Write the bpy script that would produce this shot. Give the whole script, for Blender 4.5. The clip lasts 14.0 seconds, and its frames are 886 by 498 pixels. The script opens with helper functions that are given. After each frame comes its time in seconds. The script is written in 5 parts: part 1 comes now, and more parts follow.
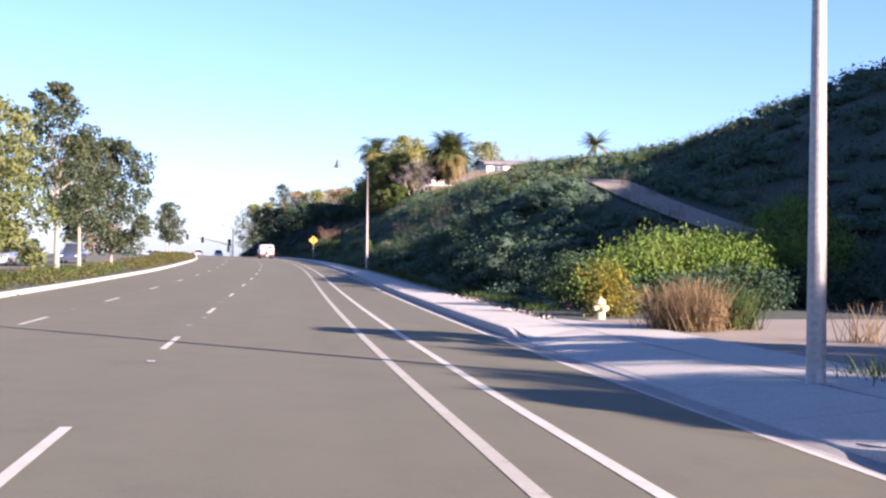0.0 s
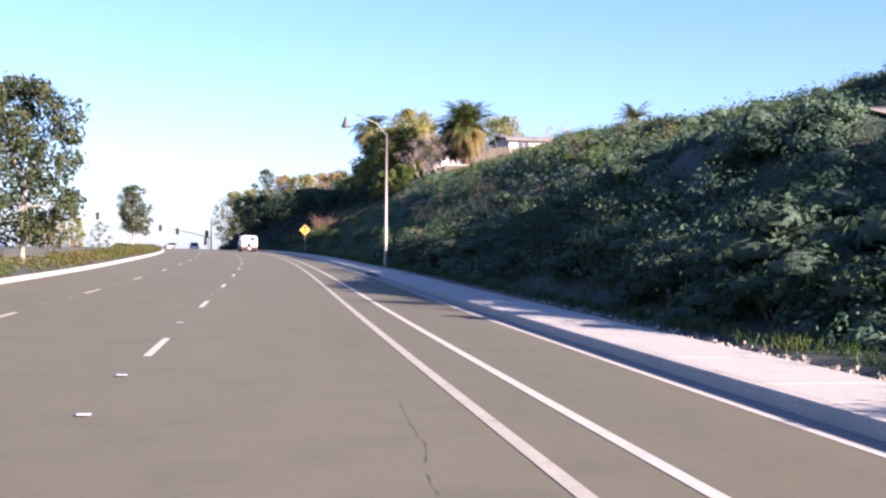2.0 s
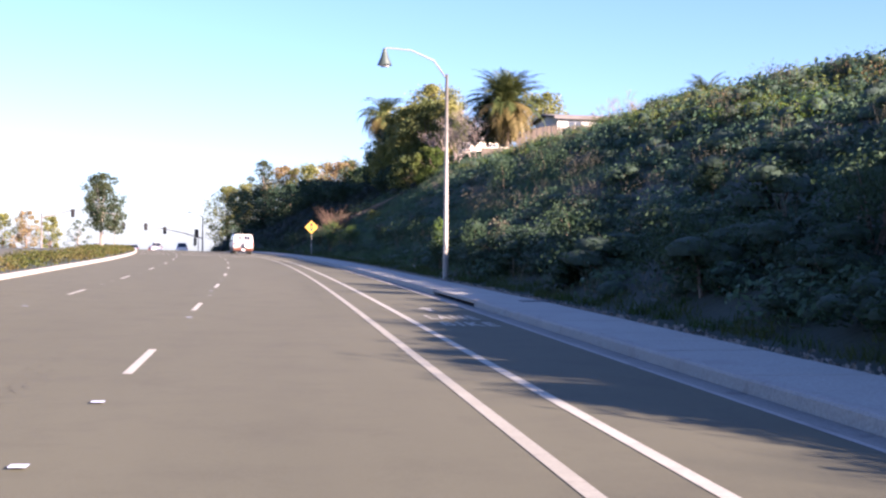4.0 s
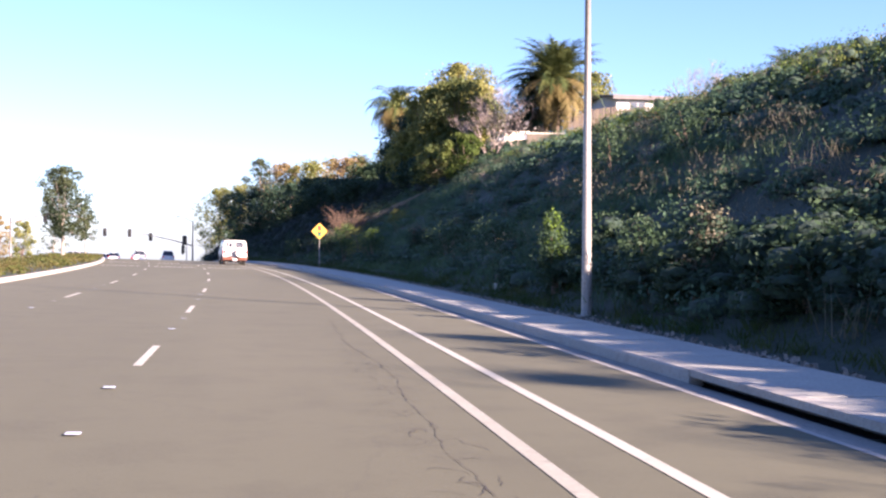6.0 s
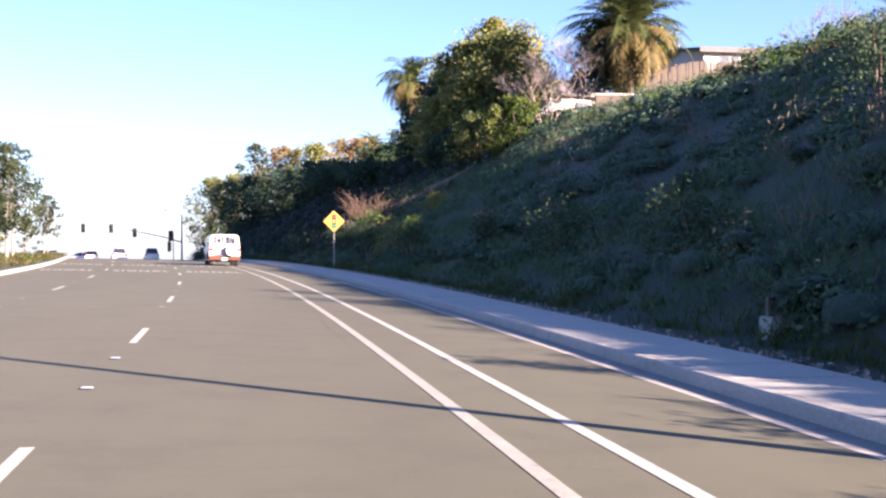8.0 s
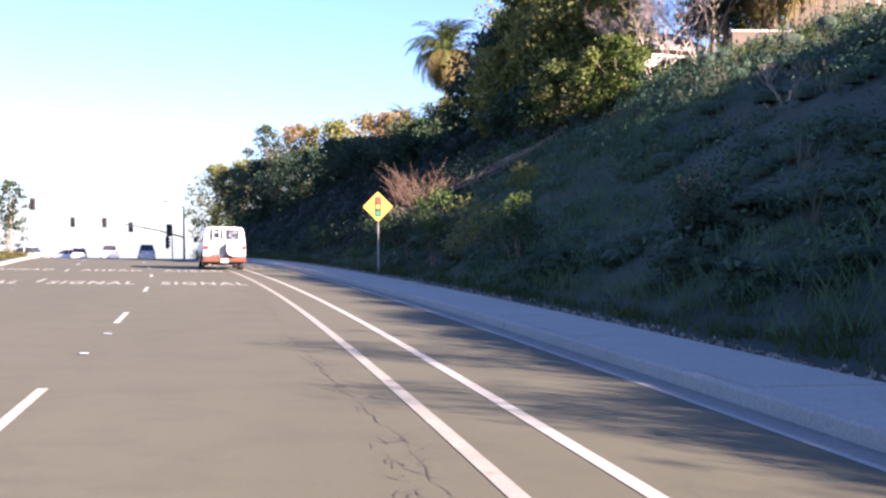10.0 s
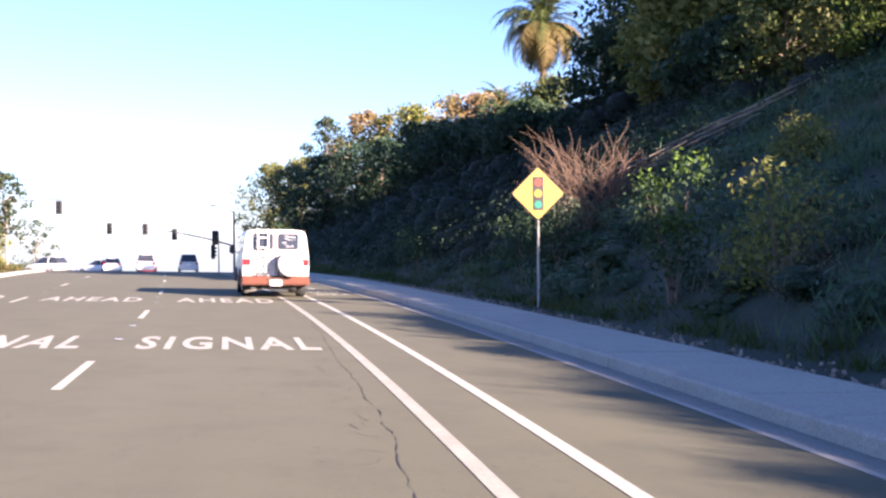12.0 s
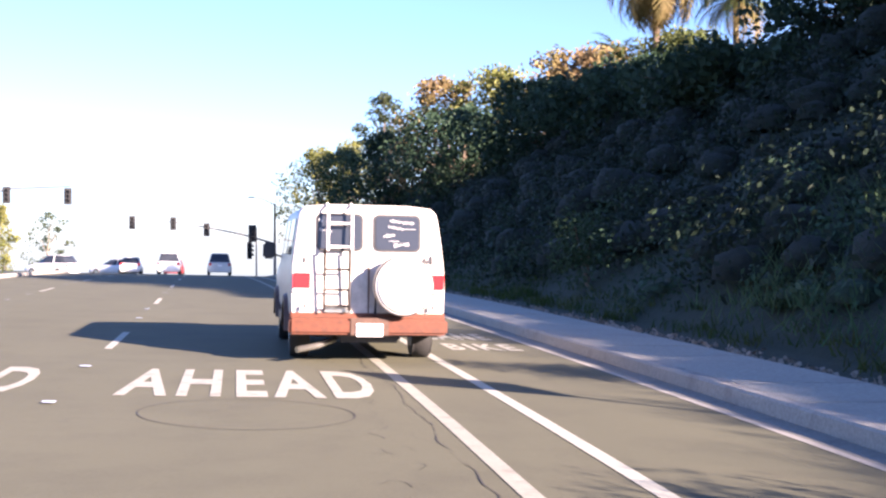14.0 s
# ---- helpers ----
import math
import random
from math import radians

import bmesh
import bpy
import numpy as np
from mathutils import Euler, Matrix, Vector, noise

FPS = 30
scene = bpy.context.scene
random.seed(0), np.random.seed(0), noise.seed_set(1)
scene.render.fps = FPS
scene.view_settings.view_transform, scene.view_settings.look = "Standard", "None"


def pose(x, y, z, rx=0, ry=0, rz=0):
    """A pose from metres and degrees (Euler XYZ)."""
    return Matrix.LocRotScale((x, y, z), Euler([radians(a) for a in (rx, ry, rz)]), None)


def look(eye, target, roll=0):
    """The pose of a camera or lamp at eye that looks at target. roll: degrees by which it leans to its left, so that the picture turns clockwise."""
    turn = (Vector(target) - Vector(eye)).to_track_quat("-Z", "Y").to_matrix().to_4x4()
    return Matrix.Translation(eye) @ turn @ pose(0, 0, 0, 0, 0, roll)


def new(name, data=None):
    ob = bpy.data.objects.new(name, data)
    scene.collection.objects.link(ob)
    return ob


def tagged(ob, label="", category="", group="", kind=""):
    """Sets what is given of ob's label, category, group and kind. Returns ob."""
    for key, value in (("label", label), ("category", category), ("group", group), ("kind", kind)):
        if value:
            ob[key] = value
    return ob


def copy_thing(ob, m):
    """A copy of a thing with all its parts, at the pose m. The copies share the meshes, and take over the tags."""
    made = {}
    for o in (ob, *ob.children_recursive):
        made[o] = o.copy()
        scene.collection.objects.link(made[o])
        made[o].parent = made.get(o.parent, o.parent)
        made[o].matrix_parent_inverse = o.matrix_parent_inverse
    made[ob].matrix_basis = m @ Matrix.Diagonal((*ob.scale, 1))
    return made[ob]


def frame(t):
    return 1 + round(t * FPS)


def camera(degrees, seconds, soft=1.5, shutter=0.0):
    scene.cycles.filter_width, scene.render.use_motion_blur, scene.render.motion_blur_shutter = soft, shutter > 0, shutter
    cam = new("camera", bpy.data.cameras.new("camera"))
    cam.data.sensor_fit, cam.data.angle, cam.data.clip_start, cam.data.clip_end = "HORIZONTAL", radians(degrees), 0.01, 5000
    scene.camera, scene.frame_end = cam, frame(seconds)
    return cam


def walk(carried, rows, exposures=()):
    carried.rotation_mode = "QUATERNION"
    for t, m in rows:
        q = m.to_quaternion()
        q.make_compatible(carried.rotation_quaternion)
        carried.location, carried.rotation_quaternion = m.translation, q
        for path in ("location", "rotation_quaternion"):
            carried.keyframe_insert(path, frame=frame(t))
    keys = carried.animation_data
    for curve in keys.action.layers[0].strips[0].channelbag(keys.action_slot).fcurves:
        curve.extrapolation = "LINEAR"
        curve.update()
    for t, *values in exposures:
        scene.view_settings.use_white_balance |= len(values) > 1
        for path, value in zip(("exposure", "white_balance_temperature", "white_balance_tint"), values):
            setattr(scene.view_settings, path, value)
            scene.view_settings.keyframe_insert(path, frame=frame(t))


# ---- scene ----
cam = camera(40.175, 14.0, soft=2.4)
PATH = [
    (0.0, pose(1.876, -0.001, 1.909, 89.914, -0.489, -7.429)),
    (0.5, pose(1.792, 7.261, 1.792, 90.035, 0.719, -7.159)),
    (1.0, pose(1.651, 14.253, 1.753, 90.185, 0.071, -8.445)),
    (1.5, pose(1.536, 21.078, 1.613, 89.365, 0.164, -7.842)),
    (2.0, pose(1.446, 28.172, 1.606, 89.612, -0.469, -8.263)),
    (2.5, pose(1.450, 35.085, 1.567, 89.466, -0.403, -8.497)),
    (3.0, pose(1.463, 42.127, 1.511, 89.407, -0.372, -8.398)),
    (3.5, pose(1.471, 48.851, 1.506, 89.473, -0.379, -8.386)),
    (4.0, pose(1.478, 55.078, 1.494, 89.630, -0.397, -8.357)),
    (4.5, pose(1.485, 60.934, 1.479, 89.817, -0.417, -8.322)),
    (5.0, pose(1.491, 66.547, 1.467, 89.973, -0.435, -8.293)),
    (5.5, pose(1.496, 72.045, 1.462, 90.039, -0.442, -8.281)),
    (6.0, pose(1.489, 77.729, 1.483, 89.960, -0.254, -8.507)),
    (6.5, pose(1.506, 83.325, 1.450, 89.883, -0.129, -8.634)),
    (7.0, pose(1.451, 88.493, 1.472, 89.729, 0.215, -8.797)),
    (7.5, pose(1.449, 93.936, 1.478, 89.712, 0.241, -8.755)),
    (8.0, pose(1.469, 99.310, 1.492, 89.672, 0.300, -8.656)),
    (8.5, pose(1.490, 104.630, 1.509, 89.625, 0.372, -8.537)),
    (9.0, pose(1.493, 109.913, 1.523, 89.585, 0.432, -8.437)),
    (9.5, pose(1.457, 115.174, 1.528, 89.568, 0.457, -8.395)),
    (10.0, pose(1.392, 120.391, 1.526, 89.363, 0.669, -8.163)),
    (10.5, pose(1.333, 125.718, 1.513, 89.698, 0.674, -7.527)),
    (11.0, pose(1.192, 130.938, 1.497, 89.893, 0.625, -6.808)),
    (11.5, pose(1.010, 136.128, 1.536, 89.776, 0.616, -6.367)),
    (12.0, pose(0.770, 141.408, 1.535, 89.816, 0.584, -5.576)),
    (12.5, pose(0.410, 146.782, 1.533, 90.058, 0.219, -4.826)),
    (13.0, pose(0.041, 152.069, 1.534, 89.838, 0.291, -4.223)),
    (13.5, pose(-0.331, 156.972, 1.550, 89.755, -0.020, -3.983)),
    (14.0, pose(-0.701, 161.852, 1.540, 89.789, 0.177, -3.684)),
]
walk(cam, PATH, exposures=((0.0, 2.41, 5700, 36), (6.0, 2.60, 5930, 36), (11.0, 2.69, 5940, 35), (14.0, 2.72, 5940, 33)))

# ---- daylight: low sun from behind, to the right of the road ----
SUN_ELEV, SUN_AZ = 19.3, 134.0
w = bpy.data.worlds.new("sky")
scene.world = w
w.use_nodes = True
wn = w.node_tree
sky = wn.nodes.new("ShaderNodeTexSky")
sky.sky_type = "NISHITA"
sky.sun_disc = False
sky.sun_elevation = radians(SUN_ELEV)
sky.sun_rotation = radians(SUN_AZ)
sky.air_density, sky.dust_density, sky.ozone_density = 0.95, 0.5, 4.6
wn.links.new(sky.outputs[0], wn.nodes["Background"].inputs[0])
wn.nodes["Background"].inputs[1].default_value = 0.050
sun_data = bpy.data.lights.new("sun", "SUN")
sun_data.energy, sun_data.angle, sun_data.color = 5.0, radians(0.53), (1.0, 0.82, 0.57)
sun_ob = new("sun", sun_data)
sa, se = radians(SUN_AZ), radians(SUN_ELEV)
sun_ob.matrix_world = look((200 * math.sin(sa), 200 * math.cos(sa), 200 * math.tan(se)), (0, 0, 0))

# ---- materials ----
def node_mat(name):
    m = bpy.data.materials.new(name)
    m.use_nodes = True
    return m, m.node_tree, m.node_tree.nodes["Principled BSDF"]


def mix_rgb(nt, fac, a, b, mode="MIX"):
    n = nt.nodes.new("ShaderNodeMix")
    n.data_type, n.blend_type = "RGBA", mode
    for sock, v in ((n.inputs[0], fac), (n.inputs[6], a), (n.inputs[7], b)):
        if hasattr(v, "is_linked"):
            nt.links.new(v, sock)
        else:
            sock.default_value = v if isinstance(v, float) else (*v[:3], 1)
    return n.outputs[2]


def noise_out(nt, scale, detail=4.0, rough=0.6, stretch=None):
    tc = nt.nodes.new("ShaderNodeTexCoord")
    n = nt.nodes.new("ShaderNodeTexNoise")
    n.inputs["Scale"].default_value, n.inputs["Detail"].default_value, n.inputs["Roughness"].default_value = scale, detail, rough
    if stretch:
        mp = nt.nodes.new("ShaderNodeMapping")
        mp.inputs["Scale"].default_value = stretch
        nt.links.new(tc.outputs["Object"], mp.inputs[0])
        nt.links.new(mp.outputs[0], n.inputs["Vector"])
    else:
        nt.links.new(tc.outputs["Object"], n.inputs["Vector"])
    return n.outputs["Fac"]


def ramp(nt, fac, lo, hi):
    r = nt.nodes.new("ShaderNodeMapRange")
    r.inputs[1].default_value, r.inputs[2].default_value = lo, hi
    nt.links.new(fac, r.inputs[0])
    return r.outputs[0]


def surface(name, a, b, rough=0.8, big=0.4, fine=20.0, bump=0.2, metal=0.0, stain=None, stretch=None, dist=0.01):
    """Two colours mixed at a coarse and a fine scale, with relief and, if given, a stain colour in patches."""
    m, nt, bs = node_mat(name)
    nb, nf = noise_out(nt, big, stretch=stretch), noise_out(nt, fine)
    c = mix_rgb(nt, ramp(nt, nb, 0.3, 0.7), a, b)
    c = mix_rgb(nt, ramp(nt, nf, 0.35, 0.75), c, tuple(v * 0.72 for v in a))
    if stain:
        c = mix_rgb(nt, ramp(nt, noise_out(nt, big * 2.7, 6.0, 0.7), 0.55, 0.75), c, stain)
    nt.links.new(c, bs.inputs["Base Color"])
    bs.inputs["Roughness"].default_value, bs.inputs["Metallic"].default_value = rough, metal
    if bump:
        bp = nt.nodes.new("ShaderNodeBump")
        bp.inputs["Strength"].default_value, bp.inputs["Distance"].default_value = bump, dist
        nt.links.new(nf, bp.inputs["Height"])
        nt.links.new(bp.outputs[0], bs.inputs["Normal"])
    return m


def leafy(name, dark, mid, light, patch=0.25, gloss=0.55):
    """Foliage: each leaf its own tone, patches of another tone, some light let through."""
    m, nt, bs = node_mat(name)
    geo = nt.nodes.new("ShaderNodeNewGeometry")
    c = mix_rgb(nt, geo.outputs["Random Per Island"], dark, mid)
    c = mix_rgb(nt, ramp(nt, noise_out(nt, patch, 3.0), 0.42, 0.72), c, light)
    nt.links.new(c, bs.inputs["Base Color"])
    bs.inputs["Roughness"].default_value = gloss
    bs.inputs["Specular IOR Level"].default_value = 0.12
    tr = nt.nodes.new("ShaderNodeBsdfTranslucent")
    nt.links.new(c, tr.inputs[0])
    ms = nt.nodes.new("ShaderNodeMixShader")
    ms.inputs[0].default_value = 0.3
    nt.links.new(bs.outputs[0], ms.inputs[1])
    nt.links.new(tr.outputs[0], ms.inputs[2])
    nt.links.new(ms.outputs[0], nt.nodes["Material Output"].inputs[0])
    return m


def plain(name, c, rough=0.5, metal=0.0, coat=0.0, dirt=0.12, scale=6.0):
    m, nt, bs = node_mat(name)
    n = noise_out(nt, scale, 5.0, 0.65)
    nt.links.new(mix_rgb(nt, ramp(nt, n, 0.4, 0.8), c, tuple(v * (1 - dirt * 2) for v in c)), bs.inputs["Base Color"])
    bs.inputs["Roughness"].default_value, bs.inputs["Metallic"].default_value = rough, metal
    bs.inputs["Coat Weight"].default_value = coat
    return m


def asphalt_mat():
    m, nt, bs = node_mat("asphalt")
    c = mix_rgb(nt, ramp(nt, noise_out(nt, 0.25, 5.0, 0.6, (1.0, 0.12, 1.0)), 0.3, 0.7), (0.0770, 0.0765, 0.0495), (0.1025, 0.1015, 0.0660))
    c = mix_rgb(nt, ramp(nt, noise_out(nt, 0.9, 6.0, 0.7), 0.48, 0.74), c, (0.064, 0.0625, 0.0430))
    nf = noise_out(nt, 60.0, 3.0, 0.7)
    c = mix_rgb(nt, ramp(nt, nf, 0.35, 0.8), c, (0.111, 0.1090, 0.0725))
    # scuffed patches with lost chips, crowded along the lane edges
    chips = ramp(nt, noise_out(nt, 9.0, 4.0, 0.75), 0.60, 0.70)
    worn = ramp(nt, noise_out(nt, 0.45, 3.0, 0.6, (1.0, 0.25, 1.0)), 0.48, 0.66)
    both = nt.nodes.new("ShaderNodeMath")
    both.operation = "MULTIPLY"
    nt.links.new(chips, both.inputs[0])
    nt.links.new(worn, both.inputs[1])
    c = mix_rgb(nt, both.outputs[0], c, (0.046, 0.044, 0.036))
    tc = nt.nodes.new("ShaderNodeTexCoord")
    vor = nt.nodes.new("ShaderNodeTexVoronoi")
    vor.feature = "DISTANCE_TO_EDGE"
    vor.inputs["Scale"].default_value = 0.16
    wob = nt.nodes.new("ShaderNodeTexNoise")
    wob.inputs["Scale"].default_value, wob.inputs["Detail"].default_value = 1.3, 5.0
    add = nt.nodes.new("ShaderNodeMixRGB")
    add.blend_type = "ADD"
    add.inputs[0].default_value = 0.9
    nt.links.new(tc.outputs["Object"], wob.inputs["Vector"])
    nt.links.new(tc.outputs["Object"], add.inputs[1])
    nt.links.new(wob.outputs["Color"], add.inputs[2])
    nt.links.new(add.outputs[0], vor.inputs["Vector"])
    mr = nt.nodes.new("ShaderNodeMapRange")
    mr.inputs[1].default_value, mr.inputs[2].default_value = 0.0005, 0.003
    mr.inputs[3].default_value, mr.inputs[4].default_value = 0.18, 0.0
    nt.links.new(vor.outputs["Distance"], mr.inputs[0])
    c = mix_rgb(nt, mr.outputs[0], c, (0.045, 0.042, 0.04))
    nt.links.new(c, bs.inputs["Base Color"])
    bs.inputs["Roughness"].default_value = 0.85
    bs.inputs["Specular IOR Level"].default_value = 0.3
    bp = nt.nodes.new("ShaderNodeBump")
    bp.inputs["Strength"].default_value, bp.inputs["Distance"].default_value = 0.5, 0.006
    nt.links.new(nf, bp.inputs["Height"])
    nt.links.new(bp.outputs[0], bs.inputs["Normal"])
    return m


ASPHALT = asphalt_mat()
PAINT = surface("road_paint", (0.43, 0.425, 0.358), (0.35, 0.344, 0.286), 0.7, 1.2, 30.0, 0.15, stain=(0.2464, 0.2288, 0.198))
PAINT_LETTERS = surface("scuffed_letter_paint", (0.37, 0.365, 0.31), (0.30, 0.295, 0.245), 0.75, 1.4, 28.0, 0.2, stain=(0.13, 0.127, 0.105))
PAINT_WORN = surface("worn_road_paint", (0.335, 0.33, 0.272), (0.262, 0.256, 0.208), 0.75, 1.6, 25.0, 0.15, stain=(0.168, 0.152, 0.128))
CRACK = plain("crack_filler", (0.035, 0.033, 0.032), 0.9)
CONCRETE = surface("concrete", (0.318, 0.317, 0.280), (0.376, 0.376, 0.332), 0.85, 0.35, 25.0, 0.25, stain=(0.25, 0.235, 0.21))
KERB = surface("kerb_concrete", (0.322, 0.3082, 0.276), (0.3864, 0.368, 0.3312), 0.85, 0.8, 30.0, 0.25, stain=(0.2024, 0.184, 0.1656))
# pan concrete in a darker tone than lip and kerb
GUTTER = surface("gutter_concrete", (0.200, 0.195, 0.175), (0.250, 0.240, 0.215), 0.85, 0.8, 30.0, 0.25, stain=(0.110, 0.100, 0.090))
# ground tone darkened and greened towards the scrub that covers it
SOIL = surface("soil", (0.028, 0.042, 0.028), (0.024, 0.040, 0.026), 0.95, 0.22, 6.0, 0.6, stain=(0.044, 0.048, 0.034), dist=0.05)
DIRT = surface("pale_dirt", (0.205, 0.180, 0.145), (0.164, 0.142, 0.112), 0.95, 0.5, 14.0, 0.5, stain=(0.1148, 0.0980, 0.0740), dist=0.03)
GRAVEL = surface("gravel", (0.36, 0.32, 0.27), (0.24, 0.21, 0.17), 0.9, 2.0, 30.0, 0.4)
SHRUB = leafy("shrub_leaves", (0.026, 0.050, 0.026), (0.046, 0.082, 0.040), (0.066, 0.100, 0.047))
SHRUB_DARK = leafy("dark_leaves", (0.022, 0.044, 0.028), (0.040, 0.074, 0.043), (0.056, 0.090, 0.048))
# darker copies of the undergrowth tones, standing in for deep shade
SHADE_LEAF = leafy("shade_dark_leaves", (0.011, 0.021, 0.016), (0.022, 0.038, 0.026), (0.030, 0.046, 0.028))
SHADE_CORE = surface("shade_dark_core", (0.010, 0.018, 0.014), (0.018, 0.028, 0.020), 0.95, 0.4, 9.0, 0.8, dist=0.06)
BANKLEAF = leafy("bank_leaves", (0.038, 0.076, 0.050), (0.058, 0.114, 0.068), (0.086, 0.140, 0.074), 0.22)
# fill for the inside of shrubs, a little darker than the bank leaves
BANKCORE = surface("shrub_core", (0.028, 0.054, 0.036), (0.044, 0.076, 0.048), 0.95, 0.4, 9.0, 0.8, dist=0.06)
BANKGRASS = leafy("bank_grass", (0.044, 0.098, 0.050), (0.070, 0.140, 0.062), (0.110, 0.155, 0.075), 0.3)
BRIGHT = leafy("fresh_and_lit_leaves", (0.04675, 0.08925, 0.0153), (0.102, 0.17, 0.0255), (0.136, 0.1785, 0.0357), 0.5)
YELLOW = leafy("flower_leaves", (0.045, 0.063, 0.0162), (0.324, 0.243, 0.018), (0.099, 0.1035, 0.0234), 1.6)
OLIVE = leafy("olive_leaves", (0.066, 0.088, 0.027), (0.195, 0.207, 0.056), (0.26, 0.24, 0.076), 0.4)
EUCA = leafy("eucalyptus_leaves", (0.016, 0.028, 0.014), (0.052, 0.074, 0.036), (0.082, 0.092, 0.040), 0.35)
DRY = leafy("dry_stalks", (0.12, 0.085, 0.045), (0.25, 0.18, 0.095), (0.21, 0.15, 0.08), 0.5, 0.8)
GREYBUSH = leafy("grey_stalks", (0.09, 0.085, 0.06), (0.20, 0.18, 0.13), (0.15, 0.15, 0.09), 0.5, 0.8)
FRESHTREE = leafy("green_tree_leaves", (0.03, 0.055, 0.014), (0.09, 0.14, 0.03), (0.14, 0.15, 0.04), 0.5)
SAGE = leafy("sage_green_leaves", (0.044, 0.070, 0.024), (0.125, 0.150, 0.050), (0.180, 0.182, 0.062), 0.4)
RUSSET = leafy("russet_leaves", (0.10, 0.08, 0.045), (0.31, 0.21, 0.10), (0.25, 0.22, 0.08), 0.35)
GRASS = leafy("grass_blades", (0.02, 0.05, 0.012), (0.055, 0.095, 0.022), (0.09, 0.10, 0.035), 0.6)
HEDGE = leafy("groundcover_leaves", (0.036, 0.0495, 0.0135), (0.081, 0.0945, 0.0225), (0.117, 0.0855, 0.036), 0.3)
PALMLEAF = leafy("palm_leaves", (0.035, 0.055, 0.022), (0.09, 0.12, 0.04), (0.12, 0.13, 0.045), 0.6, 0.4)
PALMOLD = leafy("old_palm_leaves", (0.10, 0.085, 0.032), (0.20, 0.165, 0.06), (0.21, 0.155, 0.07), 0.8)
BARK = surface("bark", (0.14, 0.10, 0.07), (0.22, 0.17, 0.12), 0.9, 1.5, 16.0, 0.6, dist=0.02)
PALEBARK = surface("pale_bark", (0.20, 0.175, 0.14), (0.28, 0.25, 0.21), 0.85, 1.2, 9.0, 0.4, dist=0.02)
GALV = surface("galvanised_steel", (0.30, 0.285, 0.26), (0.36, 0.345, 0.32), 0.5, 1.0, 18.0, 0.05, metal=0.3)
DARKSTEEL = plain("dark_steel", (0.05, 0.05, 0.055), 0.5, 0.3)
BLACK = plain("black_plastic", (0.018, 0.018, 0.02), 0.5)
RUBBER = surface("rubber", (0.02, 0.02, 0.02), (0.032, 0.03, 0.028), 0.85, 3.0, 40.0, 0.2)
WHITEPAINT = surface("van_white_paint", (0.52, 0.495, 0.46), (0.555, 0.53, 0.495), 0.35, 1.5, 12.0, 0.03, stain=(0.42, 0.37, 0.31))
RUSTTRIM = surface("rust_orange_paint", (0.098, 0.024, 0.008), (0.130, 0.035, 0.011), 0.5, 3.0, 20.0, 0.1, stain=(0.055, 0.017, 0.008))
BROWNTRIM = surface("brown_paint", (0.075, 0.040, 0.028), (0.11, 0.055, 0.035), 0.45, 3.0, 20.0, 0.05)
COVER = plain("white_vinyl", (0.86, 0.84, 0.80), 0.4, dirt=0.03, scale=3.0)
# side vinyl darker and browner than the face, its shading put into the colour
COVERSIDE = plain("side_vinyl", (0.62, 0.54, 0.44), 0.5, dirt=0.08)
CHROME = plain("worn_chrome", (0.62, 0.61, 0.58), 0.25, 0.9, dirt=0.1)
GLASS = plain("dark_glass", (0.03, 0.035, 0.045), 0.06, 0.0, dirt=0.05)
REDLENS = plain("red_lens", (0.42, 0.022, 0.025), 0.2, dirt=0.05)
WHITELENS = plain("white_lens", (0.75, 0.72, 0.70), 0.2, dirt=0.05)
CHALK = plain("white_marker", (0.62, 0.62, 0.62), 0.8, dirt=0.05)
PLATE = plain("plate_white", (0.72, 0.71, 0.70), 0.4, dirt=0.05)
PLATEINK = plain("plate_ink", (0.12, 0.12, 0.20), 0.5)
SIGNYELLOW = plain("sign_yellow", (0.55, 0.31, 0.035), 0.4, dirt=0.06, scale=2.0)
SIGNBLACK = plain("sign_black", (0.03, 0.028, 0.025), 0.4)
LADDER = plain("dark_brown_steel", (0.022, 0.015, 0.012), 0.5)
SIGNRED = plain("sign_red", (0.33, 0.045, 0.025), 0.4)
SIGNAMBER = plain("sign_amber", (0.50, 0.28, 0.02), 0.4)
SIGNGREEN = plain("sign_green", (0.01, 0.17, 0.11), 0.4)
HYDRANT = surface("hydrant_paint", (0.66, 0.54, 0.24), (0.72, 0.62, 0.34), 0.5, 3.0, 20.0, 0.1)
STUCCO = surface("stucco", (0.66, 0.58, 0.48), (0.72, 0.65, 0.56), 0.9, 0.6, 14.0, 0.3)
WHITEWALL = surface("white_wall", (0.76, 0.73, 0.68), (0.80, 0.78, 0.74), 0.85, 0.6, 14.0, 0.2)
ROOFGREY = surface("roof_shingle", (0.13, 0.12, 0.12), (0.18, 0.165, 0.155), 0.9, 1.0, 8.0, 0.5)
FENCEWOOD = surface("fence_wood", (0.115, 0.092, 0.072), (0.165, 0.132, 0.100), 0.9, 0.8, 12.0, 0.4)

# ---- the lie of the road ----
def x_road(y):
    """x of the dashed lane line at y: a gentle bend to the left, then straight on."""
    if y > 170:
        d = min(y - 170, 35.0)
        return -3.288 - 0.0968 * d - 0.0019 * (d * d / 2 - d ** 3 / 210) - (0.1302 * (y - 205) if y > 205 else 0)
    if y < -20:
        return x_road(-20) + (y + 20) * -0.03
    q = (y - 80) / 80
    return -1.0385 * q * q - 1.2835 * q ** 3 - 0.0938 * q ** 4


